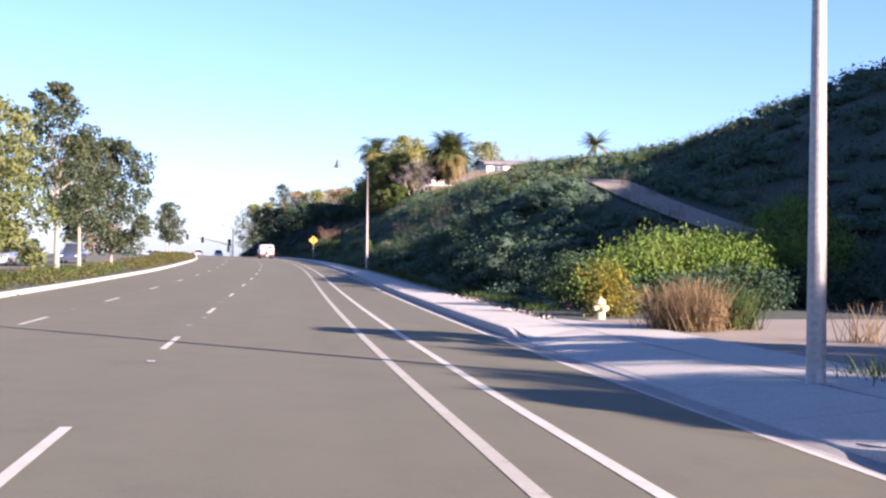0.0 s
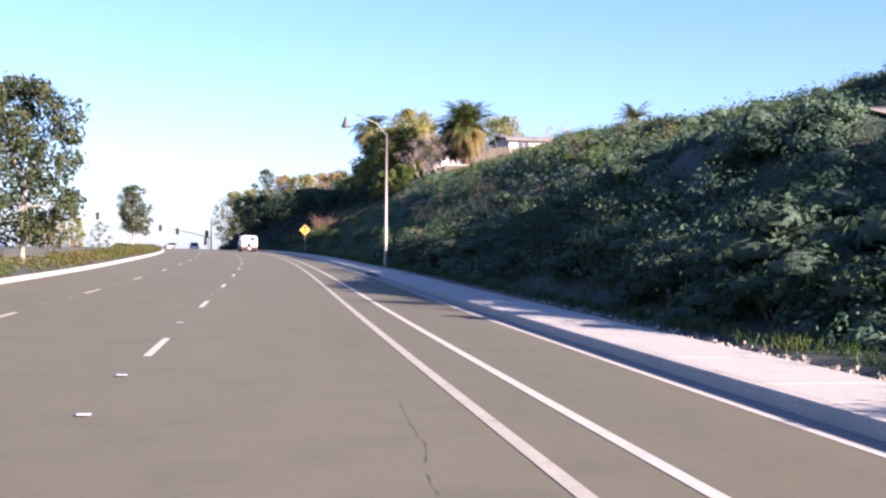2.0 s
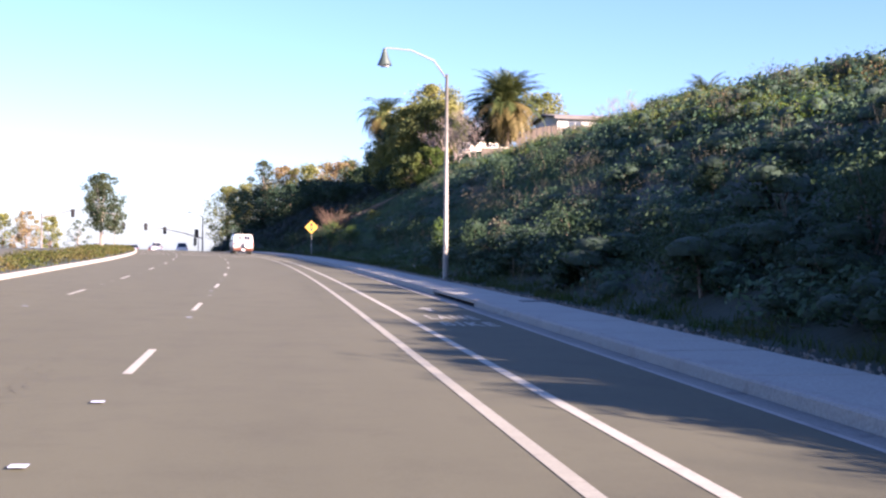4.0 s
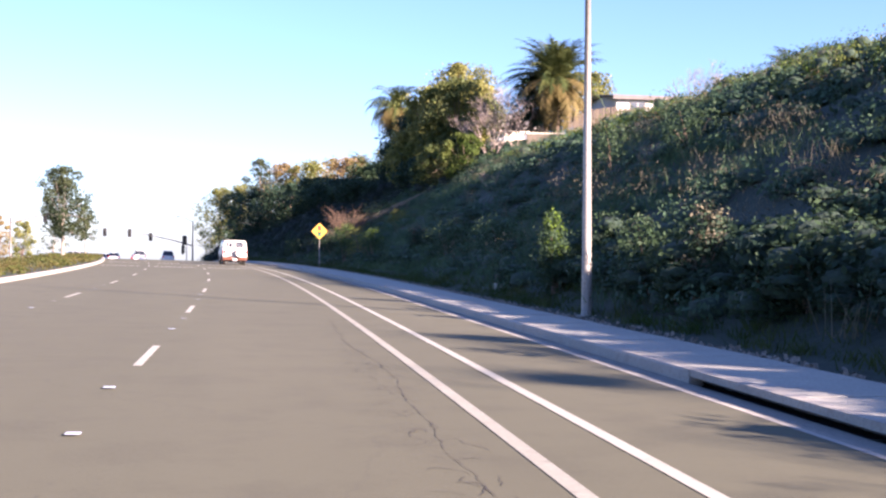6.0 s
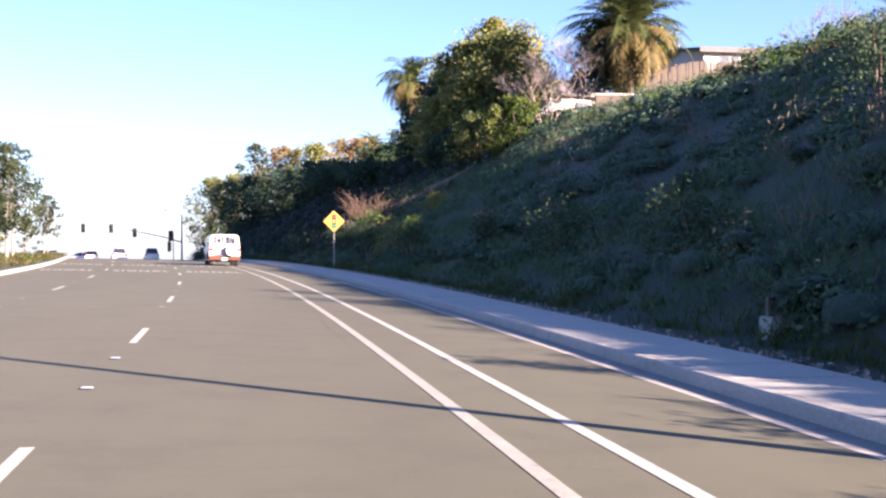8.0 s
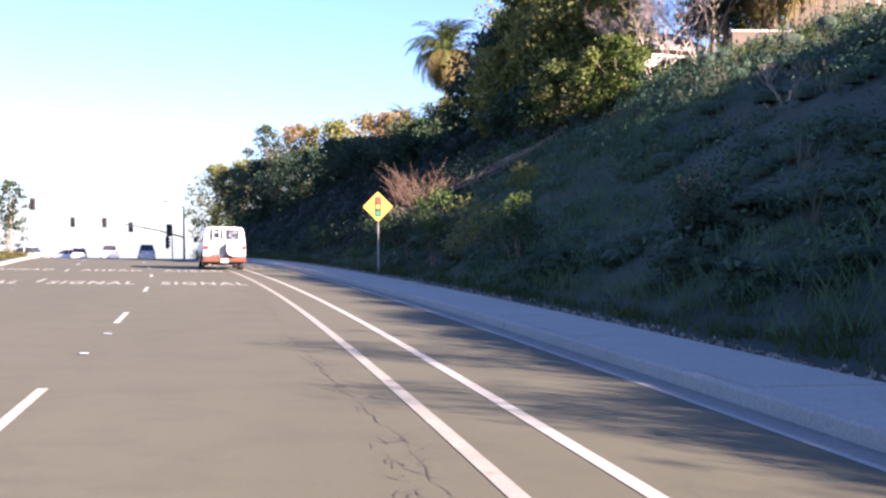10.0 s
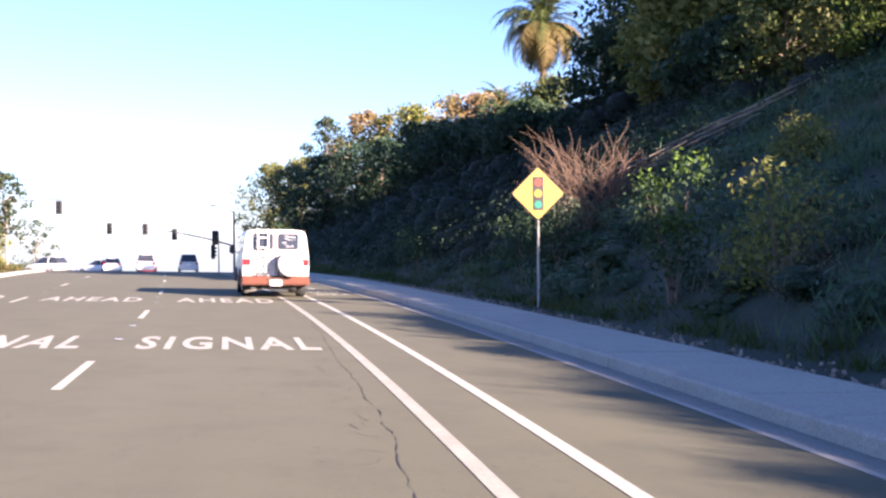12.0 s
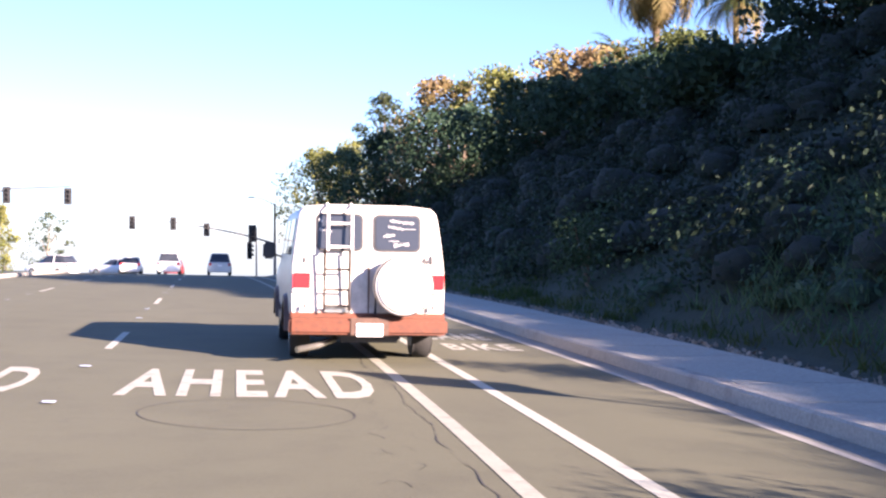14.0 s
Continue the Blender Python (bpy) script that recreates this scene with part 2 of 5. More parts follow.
def z_road(y):
    if y > 170:
        return 0.1255 + 0.002 * min(y - 170, 20) - 2.06e-4 * max(0.0, min(y, 420) - 190) ** 2 - (0.0947 * (y - 420) if y > 420 else 0)
    if y < 0:
        return 0.458 - 0.015 * max(y, -60)
    q = (y - 80) / 80
    return 0.2257 * q * q - 0.1758 * q ** 3 + 0.0562 * q ** 4


def fall(y):
    """The road's fall to the right, a little steeper towards the crossing."""
    return -0.015 - 0.010 * smooth(80, 118, y)


def heading(y):
    return math.degrees(math.atan2(-(x_road(y + 0.5) - x_road(y - 0.5)), 1.0))


def on_road(off, y, up=0.0):
    """The place at a distance off to the right of the dashed line."""
    return Vector((x_road(y) + off, y, z_road(y) + fall(y) * max(-9.0, min(off, 8.6)) + up))


def smooth(a, b, v):
    s = min(1.0, max(0.0, (v - a) / (b - a)))
    return s * s * (3 - 2 * s)


def table(v, pairs):
    for (a, p), (b, q) in zip(pairs, pairs[1:]):
        if v <= b:
            return p + (q - p) * max(0.0, min(1.0, (v - a) / (b - a)))
    return pairs[-1][1]


TOP = ((-60, 24.0), (0, 26.0), (40, 26.0), (66, 17.0), (80, 12.8), (93, 11.3), (103, 10.6), (111, 10.5), (125, 11.4), (140, 11.7), (152, 10.6), (166, 10.4), (174, 11.7), (190, 12.2), (215, 11.2), (300, 8.0), (360, 4.0))
FOOT = ((-60, 70.0), (0, 46.0), (20, 36.0), (34, 25.0), (40, 18.5), (45, 12.5), (50, 9.5), (60, 9.3))
PITCHED = ((20, 1.0), (34, 0.8), (42, 0.42), (50, 0.36), (82, 0.43), (95, 0.50), (110, 0.61), (128, 0.62), (148, 0.61), (164, 0.60), (178, 0.61), (186, 0.66), (300, 0.67))


BENCH = ((43, 0.3), (47, 1.8), (51, 3.2), (58, 5.3), (64, 5.7), (70, 5.4), (85, 5.3), (106, 6.3))
TRACK = ((43, 25.5), (48, 22.0), (51, 20.0), (55, 18.5), (58, 17.6), (64, 17.6), (70, 18.4), (85, 19.4), (106, 20.5))
BROW = ((43, 27.0), (50, 23.0), (58, 22.5), (70, 24.5), (106, 25.5))
CROWN = ((20, 7.0), (45, 9.5), (51, 11.0), (60, 12.7), (70, 12.7), (85, 12.0), (95, 11.3), (106, 10.1))


def bench_off(y):
    """Where the track runs on its bench between the lower and the upper slope."""
    return table(y, TRACK)


def knoll(off, y):
    """The near end of the hill: a steep lower slope up to the bench of the track, a narrow terrace, and the upper slope behind it."""
    if y < 43:
        start = table(y, FOOT)
        return 0.12 + (table(y, CROWN) - 0.12) * min(1.0, max(0.0, (off - start) / max(4.0, 40 - start)))
    w = 1.9 * smooth(78, 64, y)
    mid, h = bench_off(y), table(y, BENCH)
    if off < mid - w:
        return 0.12 + (h - 0.12) * max(0.0, (off - 9.4) / (mid - w - 9.4))
    start = max(mid + w, table(y, BROW))
    terrace = h + 0.08 * max(0.0, min(off, start) - mid - w)
    return terrace + (table(y, CROWN) - terrace) * min(1.0, max(0.0, (off - start) / (37.0 - start)))


def land(off, y):
    """Height of the open ground over the road's own level: verge, planted bank, brow, and an added unseen ridge."""
    if off < -7:
        return -0.02 - 7.0 * smooth(-30, -70, off) - 0.035 * max(0.0, -70 - off) if off < -24 else -0.02
    if off < 9.0:
        return 0.10
    foot = table(y, FOOT)
    rise = 0.12 + table(y, PITCHED) * max(0.0, off - foot)
    z = (rise ** -5 + table(y, TOP) ** -5) ** (-1 / 5)
    k = smooth(84, 106, y)
    z = z * k + knoll(off, y) * (1 - k) if y < 106 else z
    # unseen ridge added beyond the crest to shade the bank and the pavement
    ridge = min(18.0, 0.55 * (off - 15.5 + 7.3 * smooth(-4, 1, y))) * smooth(36, 43, off) * (0.70 + 0.30 * smooth(38.4, 39.9, 0.69 * off + 0.72 * y)) * smooth(77, 64, y) * smooth(-30, 0, y)
    z = max(z, ridge) + 2.6 * smooth(41, 56, off) * smooth(124, 92, y) * smooth(50, 80, y)
    calm = 1 - 0.85 * smooth(4.0, 1.5, abs(off - bench_off(y))) * smooth(76, 66, y)
    return z + calm * smooth(1, 8, off - min(foot, 12.0)) * smooth(42, 50, y) * (0.7 * noise.noise((off * 0.12, y * 0.12, 0.3)) + 0.35 * noise.noise((off * 0.34, y * 0.34, 4.3)))


def ground_at(off, y):
    return Vector((x_road(y) + off, y, z_road(y) + fall(y) * max(-9.0, min(off, 8.6)) + land(off, y)))


# ---- mesh helpers ----
def mesh_ob(name, verts, faces, material, parent=None, smooth_faces=False):
    me = bpy.data.meshes.new(name)
    me.from_pydata(verts, [], faces)
    for mm in material if isinstance(material, (list, tuple)) else (material,):
        me.materials.append(mm)
    if smooth_faces:
        me.polygons.foreach_set("use_smooth", [True] * len(me.polygons))
    me.update()
    ob = new(name, me)
    if parent:
        ob.parent = parent
    return ob


def part(name, bm, material, parent, label=""):
    me = bpy.data.meshes.new(name)
    bm.to_mesh(me)
    bm.free()
    for mm in material if isinstance(material, (list, tuple)) else (material,):
        me.materials.append(mm)
    ob = new(name, me)
    ob.parent = parent
    if label:
        tagged(ob, label)
    return ob


def thing(name, m, label, category, group="", kind=""):
    ob = new(name)
    ob.matrix_world = m
    return tagged(ob, label, category, group, kind)


def quads_ob(name, co, material, parent=None):
    """A mesh of separate quads from an array of n x 4 x 3 corners."""
    n = len(co)
    me = bpy.data.meshes.new(name)
    me.vertices.add(n * 4)
    me.vertices.foreach_set("co", np.ascontiguousarray(co, dtype=np.float32).ravel())
    me.loops.add(n * 4)
    me.loops.foreach_set("vertex_index", np.arange(n * 4, dtype=np.int32))
    me.polygons.add(n)
    me.polygons.foreach_set("loop_start", np.arange(0, n * 4, 4, dtype=np.int32))
    me.materials.append(material)
    me.update(calc_edges=True)
    ob = new(name, me)
    if parent:
        ob.parent = parent
    return ob


def leaves(rng, blobs, n, size, shell=0.55, aspect=0.55, up=0.0, lie=0.0):
    """Leaf quads scattered in the outer part of ellipsoids: rows of x, y, z, rx, ry, rz. lie: how far they turn to face outwards."""
    b = np.repeat(np.asarray(blobs, float), n, axis=0)
    k = len(b)
    d = rng.normal(size=(k, 3))
    d /= np.linalg.norm(d, axis=1)[:, None]
    r = shell + (1 - shell) * rng.random(k) ** 0.7
    r *= 1 + 0.16 * rng.normal(size=k)
    c = b[:, :3] + d * b[:, 3:6] * r[:, None]
    a = rng.normal(size=(k, 3)) + np.array((0, 0, up))
    if lie:
        out = d / b[:, 3:6]
        out /= np.linalg.norm(out, axis=1)[:, None]
        a -= lie * out * np.sum(a * out, axis=1)[:, None]
    a /= np.linalg.norm(a, axis=1)[:, None] + 1e-9
    q = np.cross(a, (out if lie else 0) * 2.2 * lie + rng.normal(size=(k, 3)))
    q /= np.linalg.norm(q, axis=1)[:, None] + 1e-9
    s = (size * (0.6 + 0.8 * rng.random(k)))[:, None]
    a, q = a * s * 0.5, q * s * 0.5 * aspect
    return np.stack((c - a, c + q * 0.9 - a * 0.1, c + a, c - q * 0.9 - a * 0.1), axis=1)


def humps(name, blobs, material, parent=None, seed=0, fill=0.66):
    """The filled inside of shrubs: a lumpy closed dome for each ellipsoid."""
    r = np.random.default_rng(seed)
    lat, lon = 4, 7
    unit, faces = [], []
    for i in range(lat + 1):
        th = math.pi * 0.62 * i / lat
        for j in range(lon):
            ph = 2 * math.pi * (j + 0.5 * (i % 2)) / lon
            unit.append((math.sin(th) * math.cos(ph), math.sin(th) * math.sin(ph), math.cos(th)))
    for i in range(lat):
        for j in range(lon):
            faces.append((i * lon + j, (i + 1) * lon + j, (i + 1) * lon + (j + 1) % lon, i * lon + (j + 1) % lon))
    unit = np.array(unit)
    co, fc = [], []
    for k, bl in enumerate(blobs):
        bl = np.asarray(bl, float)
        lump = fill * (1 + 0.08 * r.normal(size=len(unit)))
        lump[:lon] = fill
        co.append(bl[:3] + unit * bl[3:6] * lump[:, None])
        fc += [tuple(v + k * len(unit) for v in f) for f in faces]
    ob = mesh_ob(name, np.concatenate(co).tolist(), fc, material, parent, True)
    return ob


def blades(rng, pts, n, height, width=0.02, lean=0.35, spread=0.25):
    """Upright tapering stalks in tufts."""
    b = np.repeat(np.asarray(pts, float), n, axis=0)
    k = len(b)
    base = b[:, :3] + np.concatenate((rng.normal(size=(k, 2)) * spread, np.zeros((k, 1))), axis=1)
    h = height * (0.5 + 0.7 * rng.random(k))
    tip = base + np.concatenate((rng.normal(size=(k, 2)) * lean, np.ones((k, 1))), axis=1) * h[:, None]
    side = np.concatenate((rng.normal(size=(k, 2)), np.zeros((k, 1))), axis=1)
    side *= width / (np.linalg.norm(side, axis=1)[:, None] + 1e-9)
    return np.stack((base - side, base + side, tip + side * 0.25, tip - side * 0.25), axis=1)


def tube(bm, pts, radii, seg=8, cap=True):
    """A round bar through points, with a radius at each."""
    rings = []
    n = len(pts)
    for i, p in enumerate(pts):
        p = Vector(p)
        d = (Vector(pts[min(i + 1, n - 1)]) - Vector(pts[max(i - 1, 0)])).normalized()
        u = d.cross(Vector((0, 0, 1)) if abs(d.z) < 0.9 else Vector((1, 0, 0))).normalized()
        v = d.cross(u)
        rings.append([bm.verts.new(p + radii[i] * (math.cos(a) * u + math.sin(a) * v)) for a in (2 * math.pi * k / seg for k in range(seg))])
    for r0, r1 in zip(rings, rings[1:]):
        for k in range(seg):
            f = bm.faces.new((r0[k], r0[(k + 1) % seg], r1[(k + 1) % seg], r1[k]))
            f.smooth = True
    if cap:
        bm.faces.new(rings[0])
        bm.faces.new(rings[-1][::-1])
    return bm


def box_bm(x0, x1, y0, y1, z0, z1, bevel=0.0, bm=None):
    bm = bm or bmesh.new()
    got = bmesh.ops.create_cube(bm, size=1.0, matrix=Matrix.LocRotScale(((x0 + x1) / 2, (y0 + y1) / 2, (z0 + z1) / 2), None, (x1 - x0, y1 - y0, z1 - z0)))
    if bevel:
        ed = list({e for v in got["verts"] for e in v.link_edges})
        bmesh.ops.bevel(bm, geom=ed, offset=bevel, segments=2, affect="EDGES")
    return bm


def strip(name, o0, o1, y0, y1, up, material, parent=None, step=2.0, up1=None):
    """A band of the road's surface between two distances from the dashed line."""
    n = max(1, int(math.ceil((y1 - y0) / step)))
    v, f = [], []
    for i in range(n + 1):
        y = y0 + (y1 - y0) * i / n
        v += [on_road(o0, y, up), on_road(o1, y, up if up1 is None else up1)]
    for i in range(n):
        f.append((2 * i, 2 * i + 1, 2 * i + 3, 2 * i + 2))
    return mesh_ob(name, v, f, material, parent)


def profile_strip(name, prof, y0, y1, material, parent=None, step=2.0):
    """A cross-section of (off, up) drawn along the road."""
    n = max(1, int(math.ceil((y1 - y0) / step)))
    k = len(prof)
    v, f = [], []
    for i in range(n + 1):
        y = y0 + (y1 - y0) * i / n
        v += [on_road(o, y, u) for o, u in prof]
    for i in range(n):
        for j in range(k - 1):
            f.append((i * k + j, i * k + j + 1, (i + 1) * k + j + 1, (i + 1) * k + j))
    return mesh_ob(name, v, f, material, parent)


# ---- ground: one sheet to the horizon ----
offs = [-2500, -900, -400, -200, -120, -80, -60, -45, -35, -28, -24, -20, -12, -7, 0, 6, 8.4, 9.0, 9.3] + [9.3 + 0.9 * i for i in range(1, 28)] + [36, 40, 45, 50, 56, 62, 70, 80, 95, 120, 200, 400, 900, 2500]
ys = [-600, -300, -150, -80, -50] + [-30 + 2.5 * i for i in range(0, 140)] + [325, 340, 360, 390, 430, 500, 620, 900, 1500, 3000]
gv, gf = [], []
for y in ys:
    for o in offs:
        yy = min(y, 460)
        p = ground_at(o, yy)
        gv.append((p.x, y, p.z - (0.16 if -24 < o < 8.6 else 0.0) - 0.035 * max(0, y - 460)))
k = len(offs)
for i in range(len(ys) - 1):
    for j in range(k - 1):
        gf.append((i * k + j, i * k + j + 1, (i + 1) * k + j + 1, (i + 1) * k + j))
ground = tagged(mesh_ob("ground", gv, gf, SOIL, smooth_faces=True), "dark green ground of the hillside and verge under scrub", "ground", kind="structure")

# ---- road, kerbs, pavement ----
Y0, Y1 = -60, 420
road = tagged(strip("road", -6.95, 6.14, Y0, Y1, 0.0, ASPHALT, step=1.5), "worn grey asphalt road with white lane markings", "road", kind="structure")
far_road = tagged(strip("road_far", -23.4, -12.6, Y0, Y1, 0.0, ASPHALT, step=3), "grey asphalt carriageway beyond the planted median", "road", kind="structure")
strip("edge_line", 3.42, 3.555, Y0, 236, 0.005, PAINT_WORN, road)
strip("edge_line", 4.25, 4.38, Y0, 236, 0.005, PAINT, road)
tagged(profile_strip("gutter", [(6.14, 0.004), (6.26, -0.008)], Y0, Y1, KERB), "pale concrete lip of the gutter", "gutter", kind="structure")
tagged(profile_strip("gutter_pan", [(6.26, -0.008), (6.42, -0.03), (6.60, -0.02)], Y0, Y1, GUTTER), "darker grey concrete gutter along the kerb, stained in patches", "gutter", kind="structure")
tagged(profile_strip("kerb", [(6.60, -0.03), (6.615, 0.115), (6.64, 0.14), (6.76, 0.145)], 25.4, 84.4, KERB), "pale concrete kerb", "kerb", kind="structure")
def kerb_ramp(y0, y1):
    v = []
    for i in range(9):
        y = y0 + (y1 - y0) * i / 8
        k_ = 1 - smooth(8.4, 10.0, y) * smooth(25.4, 23.8, y)
        v += [on_road(6.60, y, -0.03), on_road(6.615, y, -0.01 + 0.125 * k_), on_road(6.64, y, 0.0 + 0.14 * k_), on_road(6.77, y, 0.02 + 0.125 * k_), on_road(6.78, y, -0.04)]
    return mesh_ob("kerb_dropped", v, [(i * 5 + j, i * 5 + j + 1, i * 5 + j + 6, i * 5 + j + 5) for i in range(8) for j in range(4)], KERB)


for ka, kb in ((8.4, 10.0), (23.8, 25.4)):
    tagged(kerb_ramp(ka, kb), "sloping end of the dropped concrete kerb", "kerb", kind="structure")
tagged(profile_strip("kerb_dropped", [(6.60, -0.03), (6.62, -0.01), (6.64, 0.0), (6.77, 0.02), (6.78, -0.04)], 10.0, 23.8, KERB), "dropped concrete kerb at the lot entrance", "kerb", kind="structure")
tagged(profile_strip("kerb_before", [(6.60, -0.03), (6.615, 0.115), (6.64, 0.14), (6.76, 0.145)], Y0, 8.4, KERB), "pale concrete kerb", "kerb", kind="structure")
tagged(profile_strip("kerb_after", [(6.60, -0.03), (6.615, 0.115), (6.64, 0.14), (6.76, 0.145)], 91.9, Y1, KERB), "pale concrete kerb", "kerb", kind="structure")
tagged(profile_strip("kerb_median", [(-6.95, -0.02), (-6.97, 0.12), (-6.99, 0.15), (-7.16, 0.15), (-7.17, 0.02)], Y0, 236, KERB), "pale worn concrete kerb of the median", "kerb", kind="structure")
tagged(profile_strip("kerb_median_far", [(-12.45, 0.02), (-12.46, 0.15), (-12.6, 0.15), (-12.61, -0.02)], Y0, 236, KERB), "pale worn concrete kerb of the median", "kerb", kind="structure")
tagged(strip("median", -12.46, -7.16, Y0, 236, 0.12, SOIL), "dark green ground bed of the median", "median", kind="structure")

# pavement: slabs with open joints over a bed
pavement = tagged(strip("pavement", 6.76, 8.2, Y0, Y1, 0.0, KERB, up1=0.13), "pale concrete pavement slabs beside the kerb", "pavement", kind="structure")
sv, sf = [], []
y = Y0
while y < 240:
    a, b = y + 0.012, y + 1.508
    lift = 0.146 + random.uniform(-0.003, 0.003)
    la, lb = (lift - 0.125 * smooth(8.5, 10.0, q) * smooth(25.3, 23.8, q) for q in (a, b))
    i = len(sv)
    sv += [on_road(6.765, a, la), on_road(8.2, a, lift + 0.02), on_road(8.2, b, lift + 0.02), on_road(6.765, b, lb)]
    sv += [on_road(6.765, a, la - 0.02), on_road(8.2, a, 0.12), on_road(8.2, b, 0.12), on_road(6.765, b, lb - 0.02)]
    sf += [(i, i + 1, i + 2, i + 3), (i + 4, i + 5, i + 1, i), (i + 6, i + 7, i + 3, i + 2), (i + 5, i + 6, i + 2, i + 1)]
    y += 1.52
tagged(mesh_ob("slabs", sv, sf, CONCRETE, pavement), "", kind="stuff")
# concrete apron of the entrance to the lot
ap = []
for y in (9.5, 13.0, 17.0, 21.0, 25.0, 28.5):
    ap.append((y, 8.2, 8.25 + 1.45 * smooth(9, 14, y) * smooth(29.5, 25, y)))
apron_v = []
for y, a, b in ap:
    apron_v += [on_road(a, y, 0.172), on_road(b, y, 0.20)]
tagged(mesh_ob("entrance_apron", apron_v, [(2 * i, 2 * i + 1, 2 * i + 3, 2 * i + 2) for i in range(5)], CONCRETE), "pale concrete apron at the lot entrance", "apron", kind="structure")
# bare dirt of the lot and the track that climbs the hill
lot = []
for i in range(13):
    y = 6 + 1.9 * i
    for o in (9.2, 11, 13, 15.5, 18, 21, 25):
        g = ground_at(o, y)
        lot.append(g + Vector((0, 0, 0.045)))
tagged(mesh_ob("dirt_lot", lot, [(i * 7 + j, i * 7 + j + 1, i * 7 + j + 8, i * 7 + j + 7) for i in range(12) for j in range(6)], DIRT), "pale bare dirt lot beside the pavement", "ground", kind="structure")
tv = []
for i in range(11):
    y = 49.0 + 1.4 * i
    for d in (-1.25, -0.4, 0.4, 1.25):
        tv.append(ground_at(bench_off(y) + d * 0.9, y) + Vector((0, 0, 0.10)))
tagged(mesh_ob("dirt_track", tv, [(i * 4 + j, i * 4 + j + 1, i * 4 + j + 5, i * 4 + j + 4) for i in range(10) for j in range(3)], DIRT), "grey dirt track climbing the hillside", "track", kind="structure")
# strip of gravel behind the pavement
rng = np.random.default_rng(3)
gr = []
for i in range(2600):
    y = rng.uniform(30, 200)
    gr.append((*on_road(8.24 + abs(rng.normal()) * 0.3, y, 0.12), *(rng.uniform(0.02, 0.055, 3))))
tagged(quads_ob("gravel", leaves(rng, gr, 3, 0.07, 0.3, 1.0), GRAVEL), "loose grey gravel along the pavement edge", "gravel", kind="stuff")
# ---- markings ----
DASH0, PITCH, DASH = 10.876, 12.19, 3.06
for line, first, last in ((0.0, -4, 20), (-3.5, -4, 18)):
    for i in range(first, last):
        far_end = DASH0 + PITCH * i + (0 if line == 0 else 6.2)
        strip("lane_dash", line - 0.055, line + 0.055, far_end - DASH, far_end, 0.005, PAINT, road, 1.6)
        for d in (PITCH * 0.36, PITCH * 0.62):
            y = far_end + d - DASH * 0.3
            if random.random() < 0.8:
                o = line + random.uniform(-0.06, 0.06)
                strip("lane_marker", o - 0.06, o + 0.06, y, y + 0.13, 0.018, WHITELENS, road)


def road_words(text, o0, o1, y0, y1):
    """White letters laid flat on the road and stretched along it."""
    cu = bpy.data.curves.new("words", "FONT")
    cu.body, cu.size, cu.align_x, cu.align_y = text, 1.0, "LEFT", "BOTTOM_BASELINE"
    cu.resolution_u = 3
    cu.offset = 0.028
    cu.space_character = 1.25
    tmp = new("words", cu)
    bpy.context.view_layer.update()
    me = bpy.data.meshes.new_from_object(tmp.evaluated_get(bpy.context.evaluated_depsgraph_get()))
    bpy.data.objects.remove(tmp)
    xs, yy = [v.co.x for v in me.vertices], [v.co.y for v in me.vertices]
    lx, ly, sx, sy = min(xs), min(yy), (o1 - o0) / (max(xs) - min(xs)), (y1 - y0) / (max(yy) - min(yy))
    ob = new("road_words", me)
    for v in me.vertices:
        v.co = on_road(o0 + (v.co.x - lx) * sx, y0 + (v.co.y - ly) * sy, 0.006)
    me.materials.clear()
    me.materials.append(PAINT_LETTERS)
    ob.parent = road
    return tagged(ob, "white painted road letters")


for lane in (0.0, -3.5):
    road_words("SIGNAL", lane + 0.37, lane + 3.07, 159.0, 161.45)
    road_words("AHEAD", lane + 0.54, lane + 3.12, 173.5, 175.95)
road_words("SIGNAL", -6.6, -4.0, 159.0, 161.45)
road_words("AHEAD", -6.6, -4.1, 173.9, 176.4)
for y in (77.2, 179.2):
    road_words("BIKE", 4.80, 5.84, y, y + 1.1)
    road_words("LANE", 4.78, 5.80, y + 1.9, y + 3.2)
    ar = [(5.12, 4.6), (5.24, 4.6), (5.24, 5.5), (5.40, 5.5), (5.18, 6.3), (4.96, 5.5), (5.12, 5.5)]
    mesh_ob("lane_arrow", [on_road(o, y + d, 0.006) for o, d in ar], [tuple(range(7))], PAINT_LETTERS, road)


def crack(o0, y0, y1, drift, width, seed):
    r = random.Random(seed)
    v, f, o = [], [], o0
    n = int((y1 - y0) / 0.16)
    for i in range(n + 1):
        o += r.uniform(-0.028, 0.028) + drift / n
        wd = 0.45 * width * r.uniform(0.0, 1.0)
        y = y0 + (y1 - y0) * i / n
        v += [on_road(o - wd, y, 0.0045), on_road(o + wd, y, 0.0045)]
        if i:
            f.append((2 * i - 2, 2 * i - 1, 2 * i + 1, 2 * i))
    return mesh_ob("crack", v, f, CRACK, road)


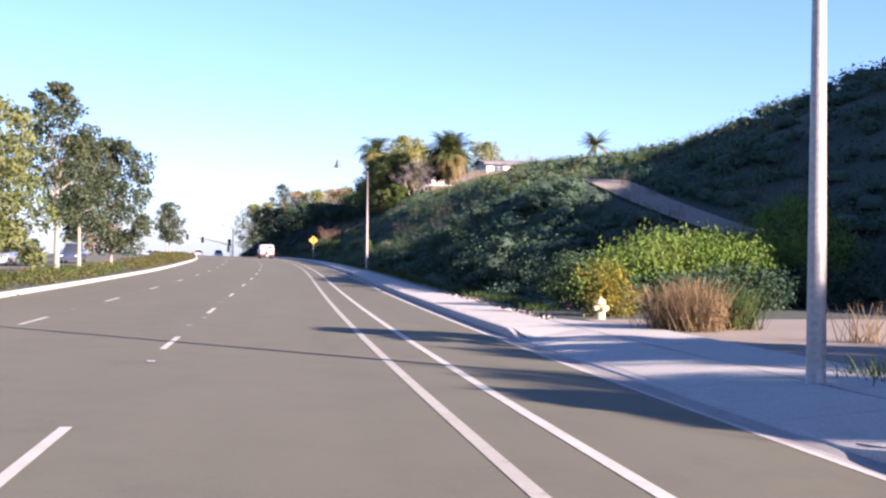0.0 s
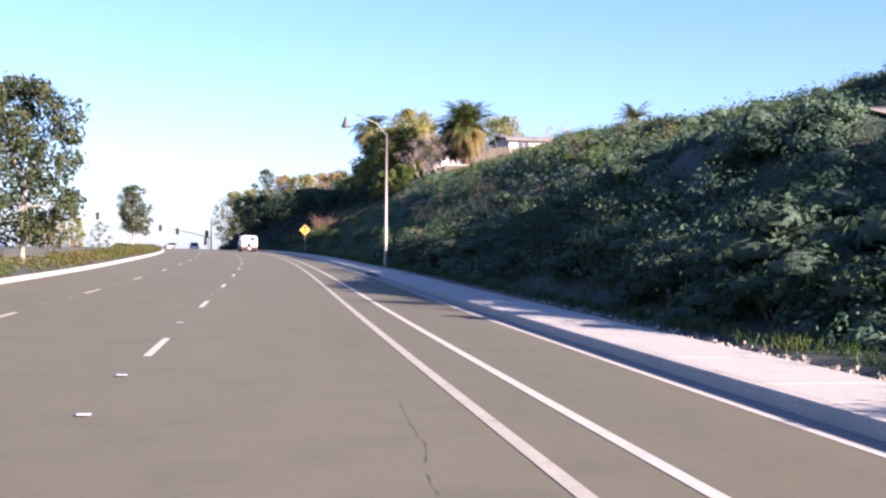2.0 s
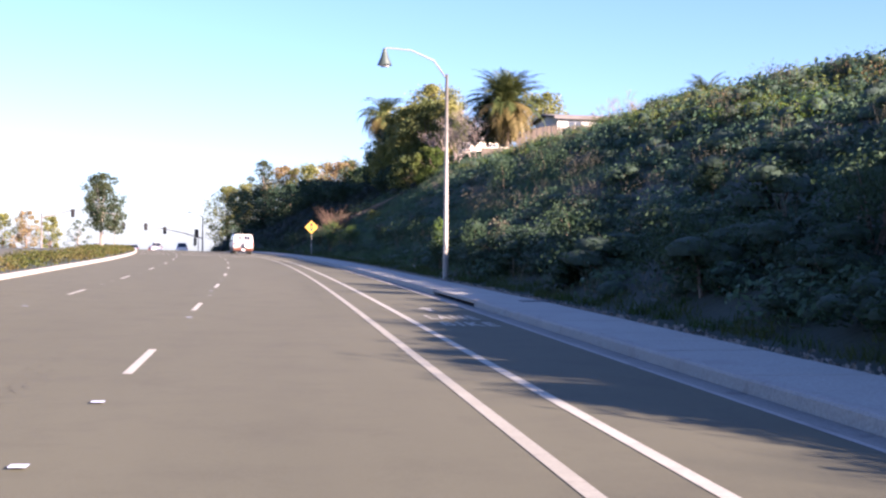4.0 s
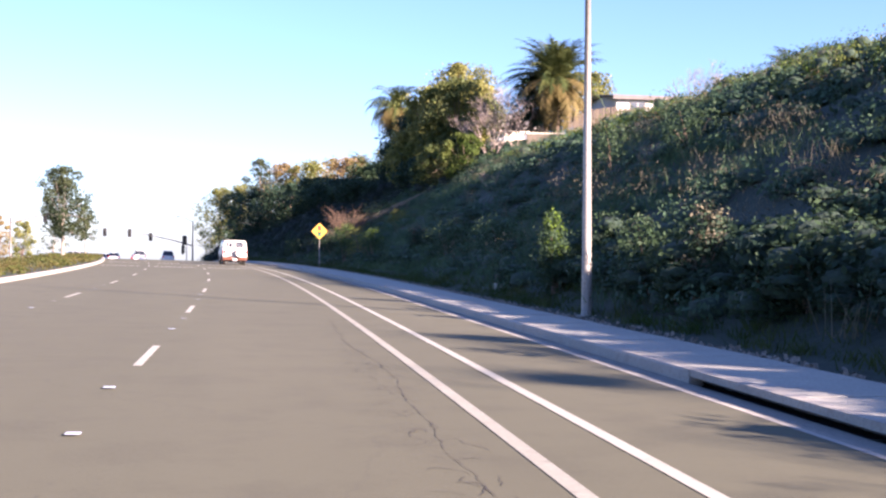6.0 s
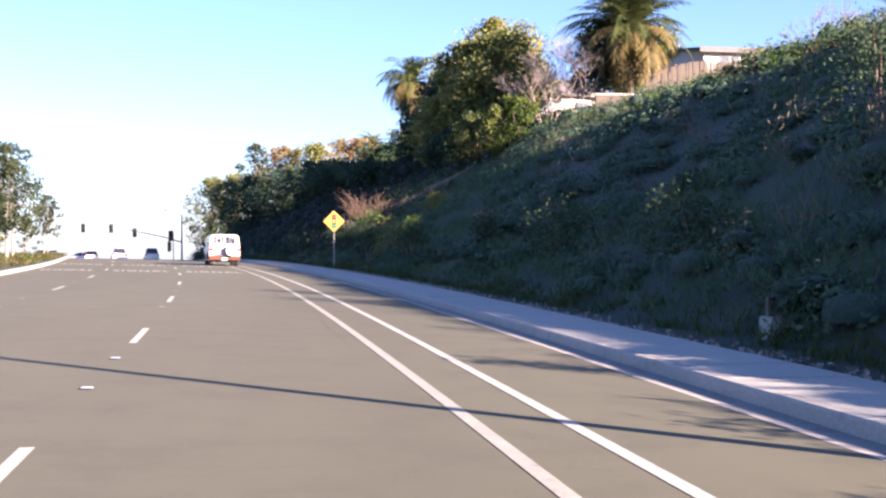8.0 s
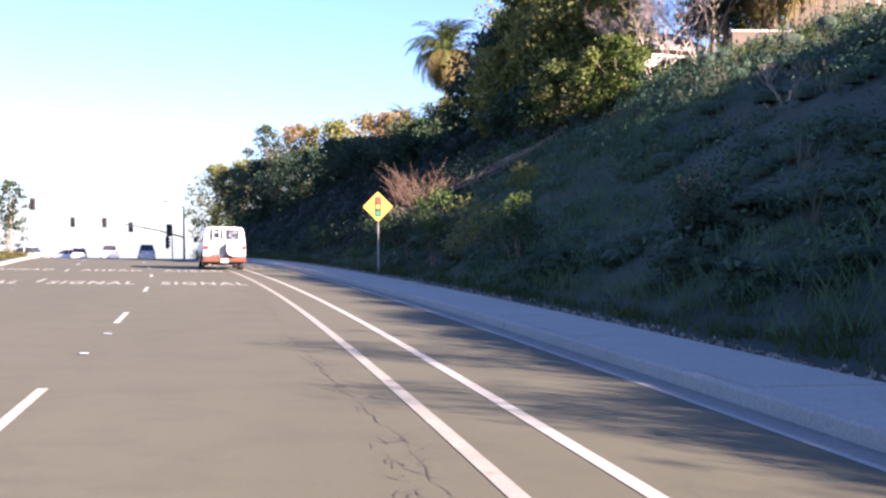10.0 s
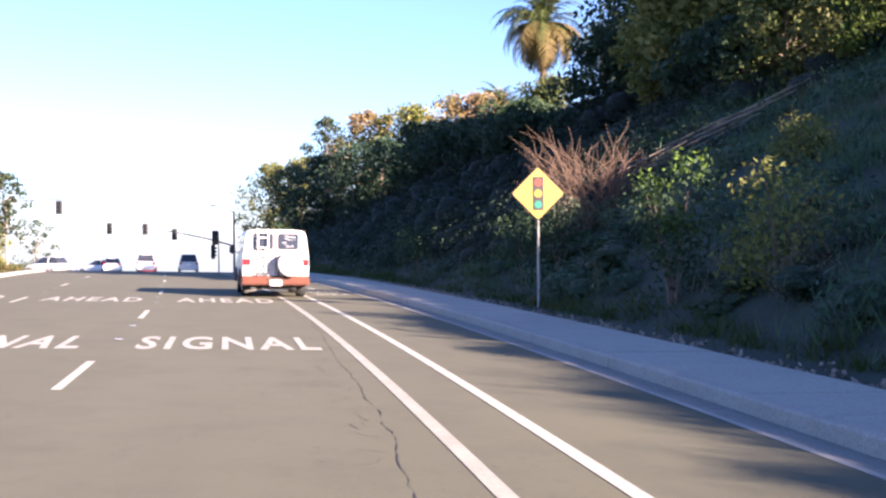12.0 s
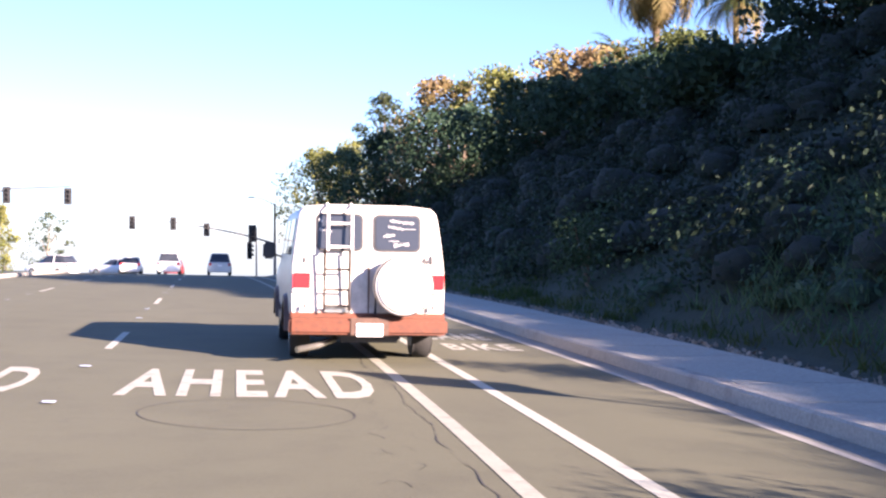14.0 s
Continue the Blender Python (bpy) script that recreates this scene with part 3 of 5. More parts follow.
for o0, a, b, dr, wd, sd in ((2.9, 84, 104, 0.2, 0.012, 1), (3.15, 118, 136, -0.3, 0.012, 2), (2.85, 146, 178, 0.25, 0.016, 3), (2.2, 22, 40, 0.4, 0.010, 4), (-1.6, 24, 36, 0.5, 0.010, 5), (-1.9, 60, 76, -0.3, 0.010, 6), (4.9, 40, 62, 0.2, 0.008, 7), (3.0, 132, 146, 0.1, 0.010, 8)):
    crack(o0, a, b, dr, wd, sd)
def crack_patch(o0, o1, y0, y1, n, seed):
    """A patch of short, crossing cracks in the wheel track."""
    r = random.Random(seed)
    v, f = [], []
    for i in range(n):
        o, y, a = r.uniform(o0, o1), r.uniform(y0, y1), r.uniform(0, 6.28)
        for k in range(r.randint(3, 6)):
            a += r.uniform(-0.8, 0.8)
            ln, wd = r.uniform(0.03, 0.08), r.uniform(0.0015, 0.004)
            q = (o + ln * math.cos(a), y + ln * math.sin(a) * 1.6)
            px, py = -math.sin(a) * wd, math.cos(a) * wd
            b = len(v)
            v += [on_road(o - px, y - py, 0.0042), on_road(o + px, y + py, 0.0042), on_road(q[0] + px, q[1] + py, 0.0042), on_road(q[0] - px, q[1] - py, 0.0042)]
            f.append((b, b + 1, b + 2, b + 3))
            o, y = q
    return tagged(mesh_ob("crazed_patch", v, f, CRACK, road), "", kind="stuff")


for o0, o1, a, b, n, sd in ((2.5, 2.9, 20, 31, 70, 1), (2.6, 3.0, 45, 55, 80, 2), (2.7, 3.1, 82, 96, 90, 3), (2.8, 3.2, 126, 136, 70, 4), (2.78, 3.02, 150, 178, 90, 5), (-1.1, -0.7, 26, 38, 60, 6), (-1.2, -0.8, 60, 72, 60, 7)):
    crack_patch(o0, o1, a, b, n, sd)
ring = []
for i in range(49):
    a = 2 * math.pi * i / 48
    for r in (0.925, 0.937):
        ring.append(on_road(1.8 + r * math.cos(a), 172.4 + r * math.sin(a), 0.0045))
mesh_ob("loop_cut", ring, [(2 * i, 2 * i + 1, 2 * i + 3, 2 * i + 2) for i in range(48)], CRACK, road)

# ---- storm drain in the kerb, lids ----
drain = thing("storm_drain", pose(0, 0, 0), "dark storm drain opening under a concrete kerb slab", "drain")
profile_strip("drain_lid", [(6.62, 0.06), (6.62, 0.145), (6.78, 0.15), (6.78, 0.06), (6.62, 0.06)], 84.4, 91.9, KERB, drain)
# recess faces drawn black to stand in for the dark inside
profile_strip("drain_recess", [(6.60, -0.06), (7.1, -0.06), (7.1, 0.12)], 84.4, 91.9, BLACK, drain)
for y in (84.4, 91.7):
    bm = box_bm(6.6, 6.78, 0, 0.2, -0.05, 0.15)
    bmesh.ops.translate(bm, verts=bm.verts, vec=on_road(0, y))
    for v in bm.verts:
        v.co.z += fall(y) * 6.7
    part("drain_pier", bm, KERB, drain)
lid = thing("access_lid", pose(*on_road(8.0, 84.0, 0.175), 0, 0, heading(84)), "dark metal access lid set in the pavement", "lid")
part("plate", box_bm(-0.35, 0.35, -0.25, 0.25, -0.02, 0.008, 0.006), DARKSTEEL, lid)

# ---- scrub on the bank ----
rng = np.random.default_rng(11)


def scatter(n, o0, o1, y0, y1, r0, r1, flat=0.8, sink=0.45, keep=None):
    rows = []
    while len(rows) < n:
        o, y = rng.uniform(o0, o1), rng.uniform(y0, y1)
        if keep and not keep(o, y):
            continue
        r = rng.uniform(r0, r1)
        g = ground_at(o, y)
        rows.append((g.x, g.y, g.z + r * flat * sink, r, r * rng.uniform(0.8, 1.2), r * flat))
    return rows


def on_bank(o, y):
    clear = not (42 < y < 68 and abs(o - bench_off(y)) < 2.1)
    return clear and (o > table(y, FOOT) + 0.2 if y < 42 else o > 9.6)


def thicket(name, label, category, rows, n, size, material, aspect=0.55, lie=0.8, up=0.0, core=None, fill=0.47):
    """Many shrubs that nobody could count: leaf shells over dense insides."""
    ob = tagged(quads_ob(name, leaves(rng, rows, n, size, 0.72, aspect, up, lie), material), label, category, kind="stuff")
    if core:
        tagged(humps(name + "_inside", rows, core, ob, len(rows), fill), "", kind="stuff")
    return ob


def drift(o, y, f, seed):
    """Wide patches in which one kind of plant grows."""
    return noise.noise((o * f, y * f, seed))


mat_rows = scatter(560, 9.8, 21, 42, 186, 0.55, 1.15, 0.6, 0.2, on_bank)
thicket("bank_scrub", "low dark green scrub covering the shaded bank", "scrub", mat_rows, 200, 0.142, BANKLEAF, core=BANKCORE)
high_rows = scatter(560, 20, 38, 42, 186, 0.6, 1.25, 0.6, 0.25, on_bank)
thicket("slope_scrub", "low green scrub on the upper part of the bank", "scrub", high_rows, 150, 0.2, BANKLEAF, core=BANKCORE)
grey_rows = scatter(110, 10.0, 34, 44, 182, 0.5, 1.1, 0.9, 0.45, lambda o, y: on_bank(o, y) and drift(o, y, 0.11, 5.0) > 0.1)
thicket("grey_brush", "grey-brown half-dry brush scattered over the bank", "brush", grey_rows, 330, 0.14, GREYBUSH, 0.14, 0.3, 1.4)
draw_rows = scatter(150, 10.5, 26, 37, 62, 0.6, 1.2, 0.75, 0.3, on_bank)
thicket("draw_brush", "green brush in the shaded draw beside the lot", "brush", draw_rows, 260, 0.14, BANKLEAF, core=BANKCORE)
sward = [ground_at(o_, y_) for o_, y_ in zip(rng.uniform(9.5, 33, 5200), rng.uniform(104, 184, 5200)) if on_bank(o_, y_) and o_ < 18 + 15 * smooth(118, 135, y_) and drift(o_, y_, 0.08, 3.0) > -0.1]
tagged(quads_ob("bank_grass", blades(rng, sward, 26, 0.36, 0.013, 0.5, 0.42), BANKGRASS), "soft tall grass between the scrub on the bank", "grass", kind="stuff")
brow_rows = scatter(360, 22, 42, 86, 165, 0.5, 1.1, 0.8, 0.45, on_bank)
thicket("brow_scrub", "sunlit green scrub along the brow of the bank", "scrub", brow_rows, 130, 0.145, FRESHTREE, core=BANKCORE)
rim_rows = scatter(46, 21.5, 27, 163, 176, 0.5, 0.9, 0.9, 0.5)
thicket("rim_scrub", "green scrub along the rim below the fence", "scrub", rim_rows, 260, 0.12, BANKLEAF, core=BANKCORE)
bright_rows = scatter(110, 20, 38, 84, 168, 0.5, 1.0, 0.8, 0.5, lambda o, y: on_bank(o, y) and drift(o, y, 0.13, 7.0) > 0)
thicket("brow_bushes", "bright green bushes along the brow of the bank", "bush", bright_rows, 300, 0.11, BRIGHT, core=BANKCORE)
russet_rows = scatter(70, 22, 42, 60, 150, 0.5, 0.95, 0.8, 0.5, on_bank)
thicket("brow_brush", "russet dry brush high on the bank", "brush", russet_rows, 260, 0.12, RUSSET, 0.3)
tuft = [ground_at(rng.uniform(9.8, 30), rng.uniform(42, 182)) for i in range(260)]
tagged(quads_ob("dry_grass", blades(rng, tuft, 26, 0.75, 0.012, 0.3, 0.22), GREYBUSH), "grey dry grass tufts among the scrub", "grass", kind="stuff")
edge = [ground_at(9.1 + abs(rng.normal()) * 0.5, rng.uniform(34, 230)) for i in range(1000)]
tagged(quads_ob("verge_grass", blades(rng, edge, 24, 0.20, 0.012, 0.45, 0.2), GRASS), "green verge grass behind the pavement", "grass", kind="stuff")
far = scatter(900, 18, 64, 20, 128, 0.6, 1.4, 0.65, 0.3, on_bank)
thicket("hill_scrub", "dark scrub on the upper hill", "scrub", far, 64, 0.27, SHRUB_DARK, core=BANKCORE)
far2 = scatter(90, 40, 62, 90, 190, 0.6, 1.2, 0.8, 0.4)
tagged(quads_ob("hill_brush", leaves(rng, far2, 130, 0.24), OLIVE), "olive brush on the upper hill", "brush", kind="stuff")
# median planting
hed = []
for i in range(900):
    y = rng.uniform(-40, 214)
    o = rng.uniform(-12.2, -7.45)
    hed.append((*on_road(o, y, 0.22 + 0.05 * math.sin(y * 0.3)), 0.55, 0.6, 0.26))
tagged(quads_ob("median_groundcover", leaves(rng, hed, 50, 0.14), HEDGE), "low green and brown groundcover on the median", "groundcover", kind="stuff")
hb = [(*on_road(rng.uniform(-12.0, -7.6), rng.uniform(10, 75), 0.3), 0.5, 0.55, 0.26) for i in range(120)]
tagged(quads_ob("median_plants", leaves(rng, hb, 120, 0.10), GRASS), "fresh green plants on the median", "groundcover", kind="stuff")


def bush(name, label, off, y, rx, rz, mat, seed, n=900, size=0.12, lobes=7, group="", stems=True, tips=None, lie=0.4, core=None):
    """A shrub of several lobes on bare stems, rooted in the bank."""
    r = np.random.default_rng(seed)
    g = ground_at(off, y)
    ob = thing(name, pose(*g), label, "shrub", group)
    bl = []
    for i in range(lobes):
        a, d = r.uniform(0, 6.28), r.uniform(0.15, 0.6) * rx
        q = r.uniform(0.45, 0.7)
        bl.append((d * math.cos(a), d * math.sin(a), rz * r.uniform(0.14, 1.3), rx * q, rx * q, rz * q * 0.8))
    quads_ob("foliage", leaves(r, bl, n // lobes, size, 0.6, lie=lie), mat, ob)
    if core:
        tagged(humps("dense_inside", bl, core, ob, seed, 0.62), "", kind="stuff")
    # paler leaves on the lobe tops; on green shrubs they imitate caught sun
    if tips:
        tagged(quads_ob("bright_tips", leaves(r, [(b[0], b[1], b[2] + b[5] * 0.75, b[3] * 0.55, b[4] * 0.55, b[5] * 0.4) for b in bl], n // (3 * lobes), size * 0.9), tips, ob), "", kind="stuff")
    if stems:
        bm = bmesh.new()
        for i in range(5):
            b = bl[i % lobes]
            tube(bm, [(r.uniform(-0.1, 0.1), r.uniform(-0.1, 0.1), -0.2), (b[0] * 0.5, b[1] * 0.5, b[2] * 0.6), (b[0], b[1], b[2] * 1.1)], (0.035, 0.025, 0.01), 5)
        part("woody_base", bm, BARK, ob)
    return ob


for off, y, rx, rz, mat, lab in (
        (9.75, 110.5, 0.75, 1.45, SAGE, "bright-topped green shrub low on the bank"),
        (10.4, 104.6, 1.0, 1.15, SHRUB, "leafy green shrub behind the lamp post"),
        (10.25, 101.0, 0.8, 1.1, GREYBUSH, "grey-green shrub with pale tips on the bank"),
        (10.4, 154.4, 1.2, 1.5, BRIGHT, "yellow-green leafy shrub on the bank"),
        (9.95, 163.5, 1.2, 1.5, BRIGHT, "yellow-green leafy shrub low on the bank"),
        (10.6, 160.5, 1.2, 1.3, OLIVE, "bushy olive shrub low on the bank"),
        (14.7, 168.0, 1.0, 0.7, OLIVE, "low bright shrub high on the bank"),
        (11.2, 143.7, 0.8, 0.9, GREYBUSH, "grey stalky shrub on the bank"),
        (10.9, 60.0, 1.1, 1.0, SHRUB, "round dark green shrub low on the bank"),
        (10.6, 67.0, 1.3, 1.1, SHRUB, "round dark green shrub low on the bank"),
        (11.6, 74.0, 1.2, 1.2, SHRUB, "round dark green shrub low on the bank"),
        (11.0, 82.0, 1.3, 1.1, SHRUB, "round dark green shrub low on the bank"),
        (10.9, 91.0, 1.2, 1.2, SHRUB, "round dark green shrub low on the bank"),
        (11.2, 124.0, 1.2, 1.0, SHRUB, "round dark green shrub low on the bank"),
        (10.9, 133.0, 1.3, 1.1, SHRUB, "round dark green shrub low on the bank"),
        (17.0, 119.0, 1.3, 1.3, SHRUB, "tall dark shrub halfway up the bank"),
        (16.0, 125.0, 1.3, 1.4, SHRUB, "tall dark shrub halfway up the bank"),
        (10.2, 172.0, 1.1, 1.3, GREYBUSH, "grey dry shrub beneath the dead branches"),
        (10.6, 176.5, 1.2, 1.2, SHRUB, "dark shrub low on the bank"),
        (10.0, 190.0, 1.0, 1.1, SHRUB, "green shrub at the foot of the trees")):
    fresh = mat is BRIGHT or mat is SAGE
    grey = mat is GREYBUSH
    bush("shrub", lab, off, y, rx, rz, SHRUB if fresh else SHRUB_DARK if grey else mat, int(y * 10), 1700, 0.11, 10, tips=BRIGHT if fresh else GREYBUSH if grey else None)

# round shrubs all over the bank, grown from a few kinds
kinds = [bush("shrub", "dense dark green shrub on the shaded bank", 12.0 + 1.3 * i, 60.0 + 9.0 * i, 1.0, 0.75, SHRUB_DARK, 300 + i, 1250, 0.125, 6, "shrubs on the bank", lie=0.75, core=BANKCORE) for i in range(4)]
kinds += [bush("shrub", "leafy green shrub on the bank", 12.5 + 1.2 * i, 64.0 + 13.0 * i, 0.95, 0.8, SHRUB, 320 + i, 1250, 0.12, 6, "shrubs on the bank", lie=0.6, core=BANKCORE) for i in range(4)]
for i in range(200):
    while True:
        o, y = rng.uniform(9.9, 11 + 15 * rng.random() ** 1.5), rng.uniform(43, 184)
        if i < 60:
            o, y = rng.uniform(10.0, 11.6), rng.uniform(44, 112)
            break
        if on_bank(o, y) and drift(o, y, 0.09, 1.0) > (-0.05 if y > 110 else -0.3):
            break
    q = rng.uniform(0.7, 1.35) * (0.75 if y > 112 else 1.0) * (0.72 if o > 14.5 else 1.0)
    g = ground_at(o, y)
    copy_thing(kinds[int(rng.integers(8))], Matrix.LocRotScale(g - Vector((0, 0, 0.15)), Euler((0, 0, rng.uniform(0, 6.28))), (q, q * rng.uniform(0.85, 1.2), q * rng.uniform(0.6, 0.95))))

for o, y, q in ((12.6, 42.5, 1.5), (14.6, 43.5, 1.9), (16.6, 44.0, 2.0), (13.2, 45.8, 1.9), (15.4, 46.6, 1.8), (11.6, 45.0, 1.5), (12.4, 48.6, 1.9), (14.4, 49.6, 1.6), (11.4, 50.5, 1.7), (12.8, 52.6, 1.6), (18.4, 45.0, 1.6)):
    g = ground_at(o, y)
    copy_thing(kinds[int(y) % 4], Matrix.LocRotScale(g - Vector((0, 0, 0.15)), Euler((0, 0, o)), (q, q, q * 0.95)))

# planting beside the lot: flowering bush, dry clumps, tall green growth
bush("flowering_shrub", "yellow-flowering bush behind the fire hydrant", 10.5, 31.0, 0.80, 0.95, YELLOW, 5, 4200, 0.075, 11)
bush("shrub", "dark green bush beside the yellow-flowering bush", 10.3, 35.2, 1.15, 1.15, SHRUB, 6, 4200, 0.10, 9)
for o, y, hh in ((9.95, 24.6, 0.85), (10.35, 24.1, 1.0), (10.8, 24.9, 0.7)):
    g = ground_at(o, y)
    c = thing("dry_shrub", pose(*g), "tan dry shrub on the edge of the dirt lot", "shrub", "dry clumps")
    rr = np.random.default_rng(int(o * 10))
    mound = [(rr.normal() * 0.22, rr.normal() * 0.22, hh * rr.uniform(0.3, 0.6), 0.36, 0.36, hh * 0.42) for q in range(6)]
    quads_ob("dry_growth", np.concatenate((blades(rr, [(0, 0, 0)] * 6, 130, hh, 0.009, 0.36, 0.2), leaves(rr, mound, 230, 0.16, 0.2, 0.12, 1.6))), DRY, c)
g = ground_at(11.5, 25.0)
c = thing("grass_clump", pose(*g), "green and straw grass clump on the dirt lot", "grass")
quads_ob("dry_growth", blades(np.random.default_rng(7), [(0, 0, 0)] * 5, 120, 0.85, 0.012, 0.4, 0.25), GRASS, c)
tall = []
for i in range(235):
    o = rng.uniform(10.6, 21.5)
    y = 33.4 + (o - 11) * 0.45 + rng.uniform(0, 5.5)
    gg = ground_at(o, y)
    crest = 0.85 + 0.9 * smooth(10.6, 13.5, o) * smooth(22.5, 20.0, o) + 0.45 * noise.noise((o * 0.5, y * 0.5, 2.0))
    r_ = rng.uniform(0.4, 0.75)
    tall.append((gg.x, gg.y, gg.z + crest * 0.78, r_, r_, crest * 0.62))
tagged(quads_ob("tall_greens", leaves(rng, tall, 185, 0.145, 0.35, 0.4, 0.9), BRIGHT), "tall fresh green growth behind the lot", "plants", kind="stuff")
dk = [(gg[0], gg[1] - 1.4, gg[2] - 0.75, 0.7, 0.7, 0.75) for gg in tall if rng.random() < 0.6]
tagged(quads_ob("dark_growth", leaves(rng, dk, 200, 0.15), SHRUB_DARK), "dark green growth at the foot of the tall greens", "plants", kind="stuff")
nearg = [ground_at(rng.uniform(9.2, 13), rng.uniform(6, 14.5)) for i in range(90)]
tagged(quads_ob("lot_grass", blades(rng, nearg, 40, 0.3, 0.012, 0.5, 0.25), GRASS), "green weeds around the lamp post", "grass", kind="stuff")
st = [ground_at(rng.uniform(12.2, 14), rng.uniform(15, 21)) for i in range(7)]
tagged(quads_ob("lot_stalks", blades(rng, st, 60, 0.7, 0.012, 0.4, 0.2), DRY), "straw-coloured dry weeds on the lot", "grass", kind="stuff")


# ---- trees ----
def tree(name, label, base, height, radius, mat, bark, seed, leaf=0.22, n=7000, start=0.3, lobes=26, lean=(0, 0), group="", gap=0.5):
    """A tapered trunk that forks into limbs, and a crown of many leaf clumps with gaps between."""
    r = np.random.default_rng(seed)
    ob = thing(name, pose(*base), label, "tree", group)
    bm = bmesh.new()
    trunk_top = Vector((lean[0], lean[1], height * (start + 0.28)))
    tr = (0.016 * height + 0.06) * (0.6 if name == "median_tree" else 1.0)
    tube(bm, [(0, 0, -0.4), (lean[0] * 0.3, lean[1] * 0.3, height * start * 0.6), trunk_top * 0.8, trunk_top], (tr * 1.3, tr, tr * 0.75, tr * 0.55), 9)
    clumps = []
    for i in range(lobes):
        f = (i + 0.5) / lobes
        z = height * (start + (1 - start) * f)
        prof = math.sin(math.pi * min(1.0, 0.18 + 0.80 * f)) ** 0.6
        a = i * 2.4 + r.uniform(-0.4, 0.4)
        d = radius * prof * r.uniform(0.2, 0.95)
        q = radius * r.uniform(0.18, 0.38) * (0.6 + 0.5 * prof)
        p = Vector((lean[0] * f + d * math.cos(a), lean[1] * f + d * math.sin(a), min(z, height - q * 0.7)))
        clumps.append((p.x, p.y, p.z, q, q, q * r.uniform(0.6, 0.9)))
        if i % 2 == 0:
            s = trunk_top * r.uniform(0.55, 0.98)
            tube(bm, [s, (s + p) / 2 + Vector((0, 0, 0.08 * height * r.uniform(-0.2, 0.6))), p], (tr * 0.42, tr * 0.26, 0.015), 5)
    part("trunk", bm, bark, ob)
    quads_ob("crown", leaves(r, clumps, int(0.56 * n) // lobes, leaf * 1.24, gap, lie=0.35), mat, ob)
    return ob


def median_tree(y, off, height, radius, seed, n=7000, start=0.25, leaf=0.19, mat=EUCA, bark=PALEBARK):
    return tree("median_tree", "tall grey-green eucalyptus tree standing on the planted median", on_road(off, y, 0.1), height, radius, mat, bark, seed, leaf, int(n * 1.55), start, 34, group="median trees")


median_tree(56, -11.2, 8.3, 3.1, 1, 12000, 0.12, mat=SAGE)
median_tree(47, -11.6, 9.0, 2.6, 2, 7000, 0.2)
median_tree(69, -10.6, 10.6, 2.5, 3, 7500, 0.3)
median_tree(78, -10.9, 8.6, 2.4, 8, 6000, 0.3)
median_tree(93, -11.0, 9.6, 3.4, 4, 14000, 0.14, 0.21)
median_tree(183.6, -10.4, 7.8, 2.6, 5, 6000, 0.24)
median_tree(192, -10.6, 7.2, 2.2, 6, 2600, 0.3)
median_tree(213, -8.9, 5.6, 1.3, 7, 1500, 0.35)


def bank_tree(x, y, ztop, radius, mat, seed, label, n=9000, start=0.18, leaf=0.26, bark=BARK, gap=0.5, lobes=38):
    off = x - x_road(y)
    g = ground_at(off, y)
    return tree("bank_tree", label, g - Vector((0, 0, 0.1)), ztop + (1.0 if y < 206 else 0.3) - g.z, radius * 1.05, mat, bark, seed, leaf, n, start, lobes, gap=gap)


# trees out of view, added to cast shade on the pavement and the lot
for x, y, h, r, sd in ((17.0, 2.0, 5.6, 2.6, 81), (24.0, -4.0, 8.6, 3.2, 82), (30.0, -3.0, 11.5, 3.8, 83), (34.0, -12.0, 13.5, 4.4, 84), (22.0, 7.0, 7.0, 3.2, 85)):
    tree("shade_caster_tree", "unseen green tree added beside the dirt lot to cast shade", ground_at(x, y), h, r, SHRUB, BARK, sd, 0.42, 6000, 0.06, 24)
# a slender tree out of view, added so that its shade falls on the shoulder
tree("shade_caster_tree", "unseen slender tree added beside the dirt lot to cast shade", ground_at(13.8, 16.0), 5.2, 1.5, SHRUB, BARK, 91, 0.26, 2200, 0.62, 16)
DENSE = "dense dark green tree on the upper bank"
bank_tree(21.4, 200, 19.5, 5.0, OLIVE, 21, "tall olive-green tree on the upper bank", 14000, 0.2)
bank_tree(19.2, 204, 16.0, 4.6, OLIVE, 22, "tall olive-green tree on the upper bank", 13000, 0.12)
bank_tree(24.2, 206, 19.0, 4.6, OLIVE, 23, "tall olive-green tree on the upper bank", 11000, 0.2)
bank_tree(15.4, 189, 11.6, 3.0, OLIVE, 41, "dense olive-green tree on the upper bank", 14000, 0.03)
bank_tree(17.0, 187, 15.4, 3.4, OLIVE, 42, DENSE, 15000, 0.03)
bank_tree(18.8, 185, 15.8, 3.4, SAGE, 43, "dense olive-green tree on the upper bank", 13000, 0.06)
bank_tree(17.6, 196.5, 15.0, 4.0, SHRUB_DARK, 24, DENSE, 20000, 0.05)
bank_tree(12.0, 203, 7.4, 4.0, SHRUB_DARK, 25, DENSE, 15000, 0.02)
bank_tree(16.5, 203, 11.6, 3.4, SHRUB_DARK, 52, DENSE, 12000, 0.03)
bank_tree(18.1, 192, 15.4, 4.0, OLIVE, 39, "dense olive-green tree on the upper bank", 15000, 0.05)
bank_tree(20.8, 189, 16.2, 3.0, OLIVE, 26, "olive-green tree on the upper bank", 9000, 0.15)
bank_tree(18.2, 177.0, 10.2, 2.3, FRESHTREE, 45, "small fresh green tree on the upper bank", 9000, 0.06, 0.17, gap=0.35, lobes=18)
bank_tree(16.3, 181.0, 9.4, 2.2, SAGE, 48, "bushy olive-green tree at the brow of the bank", 8000, 0.03, 0.2)
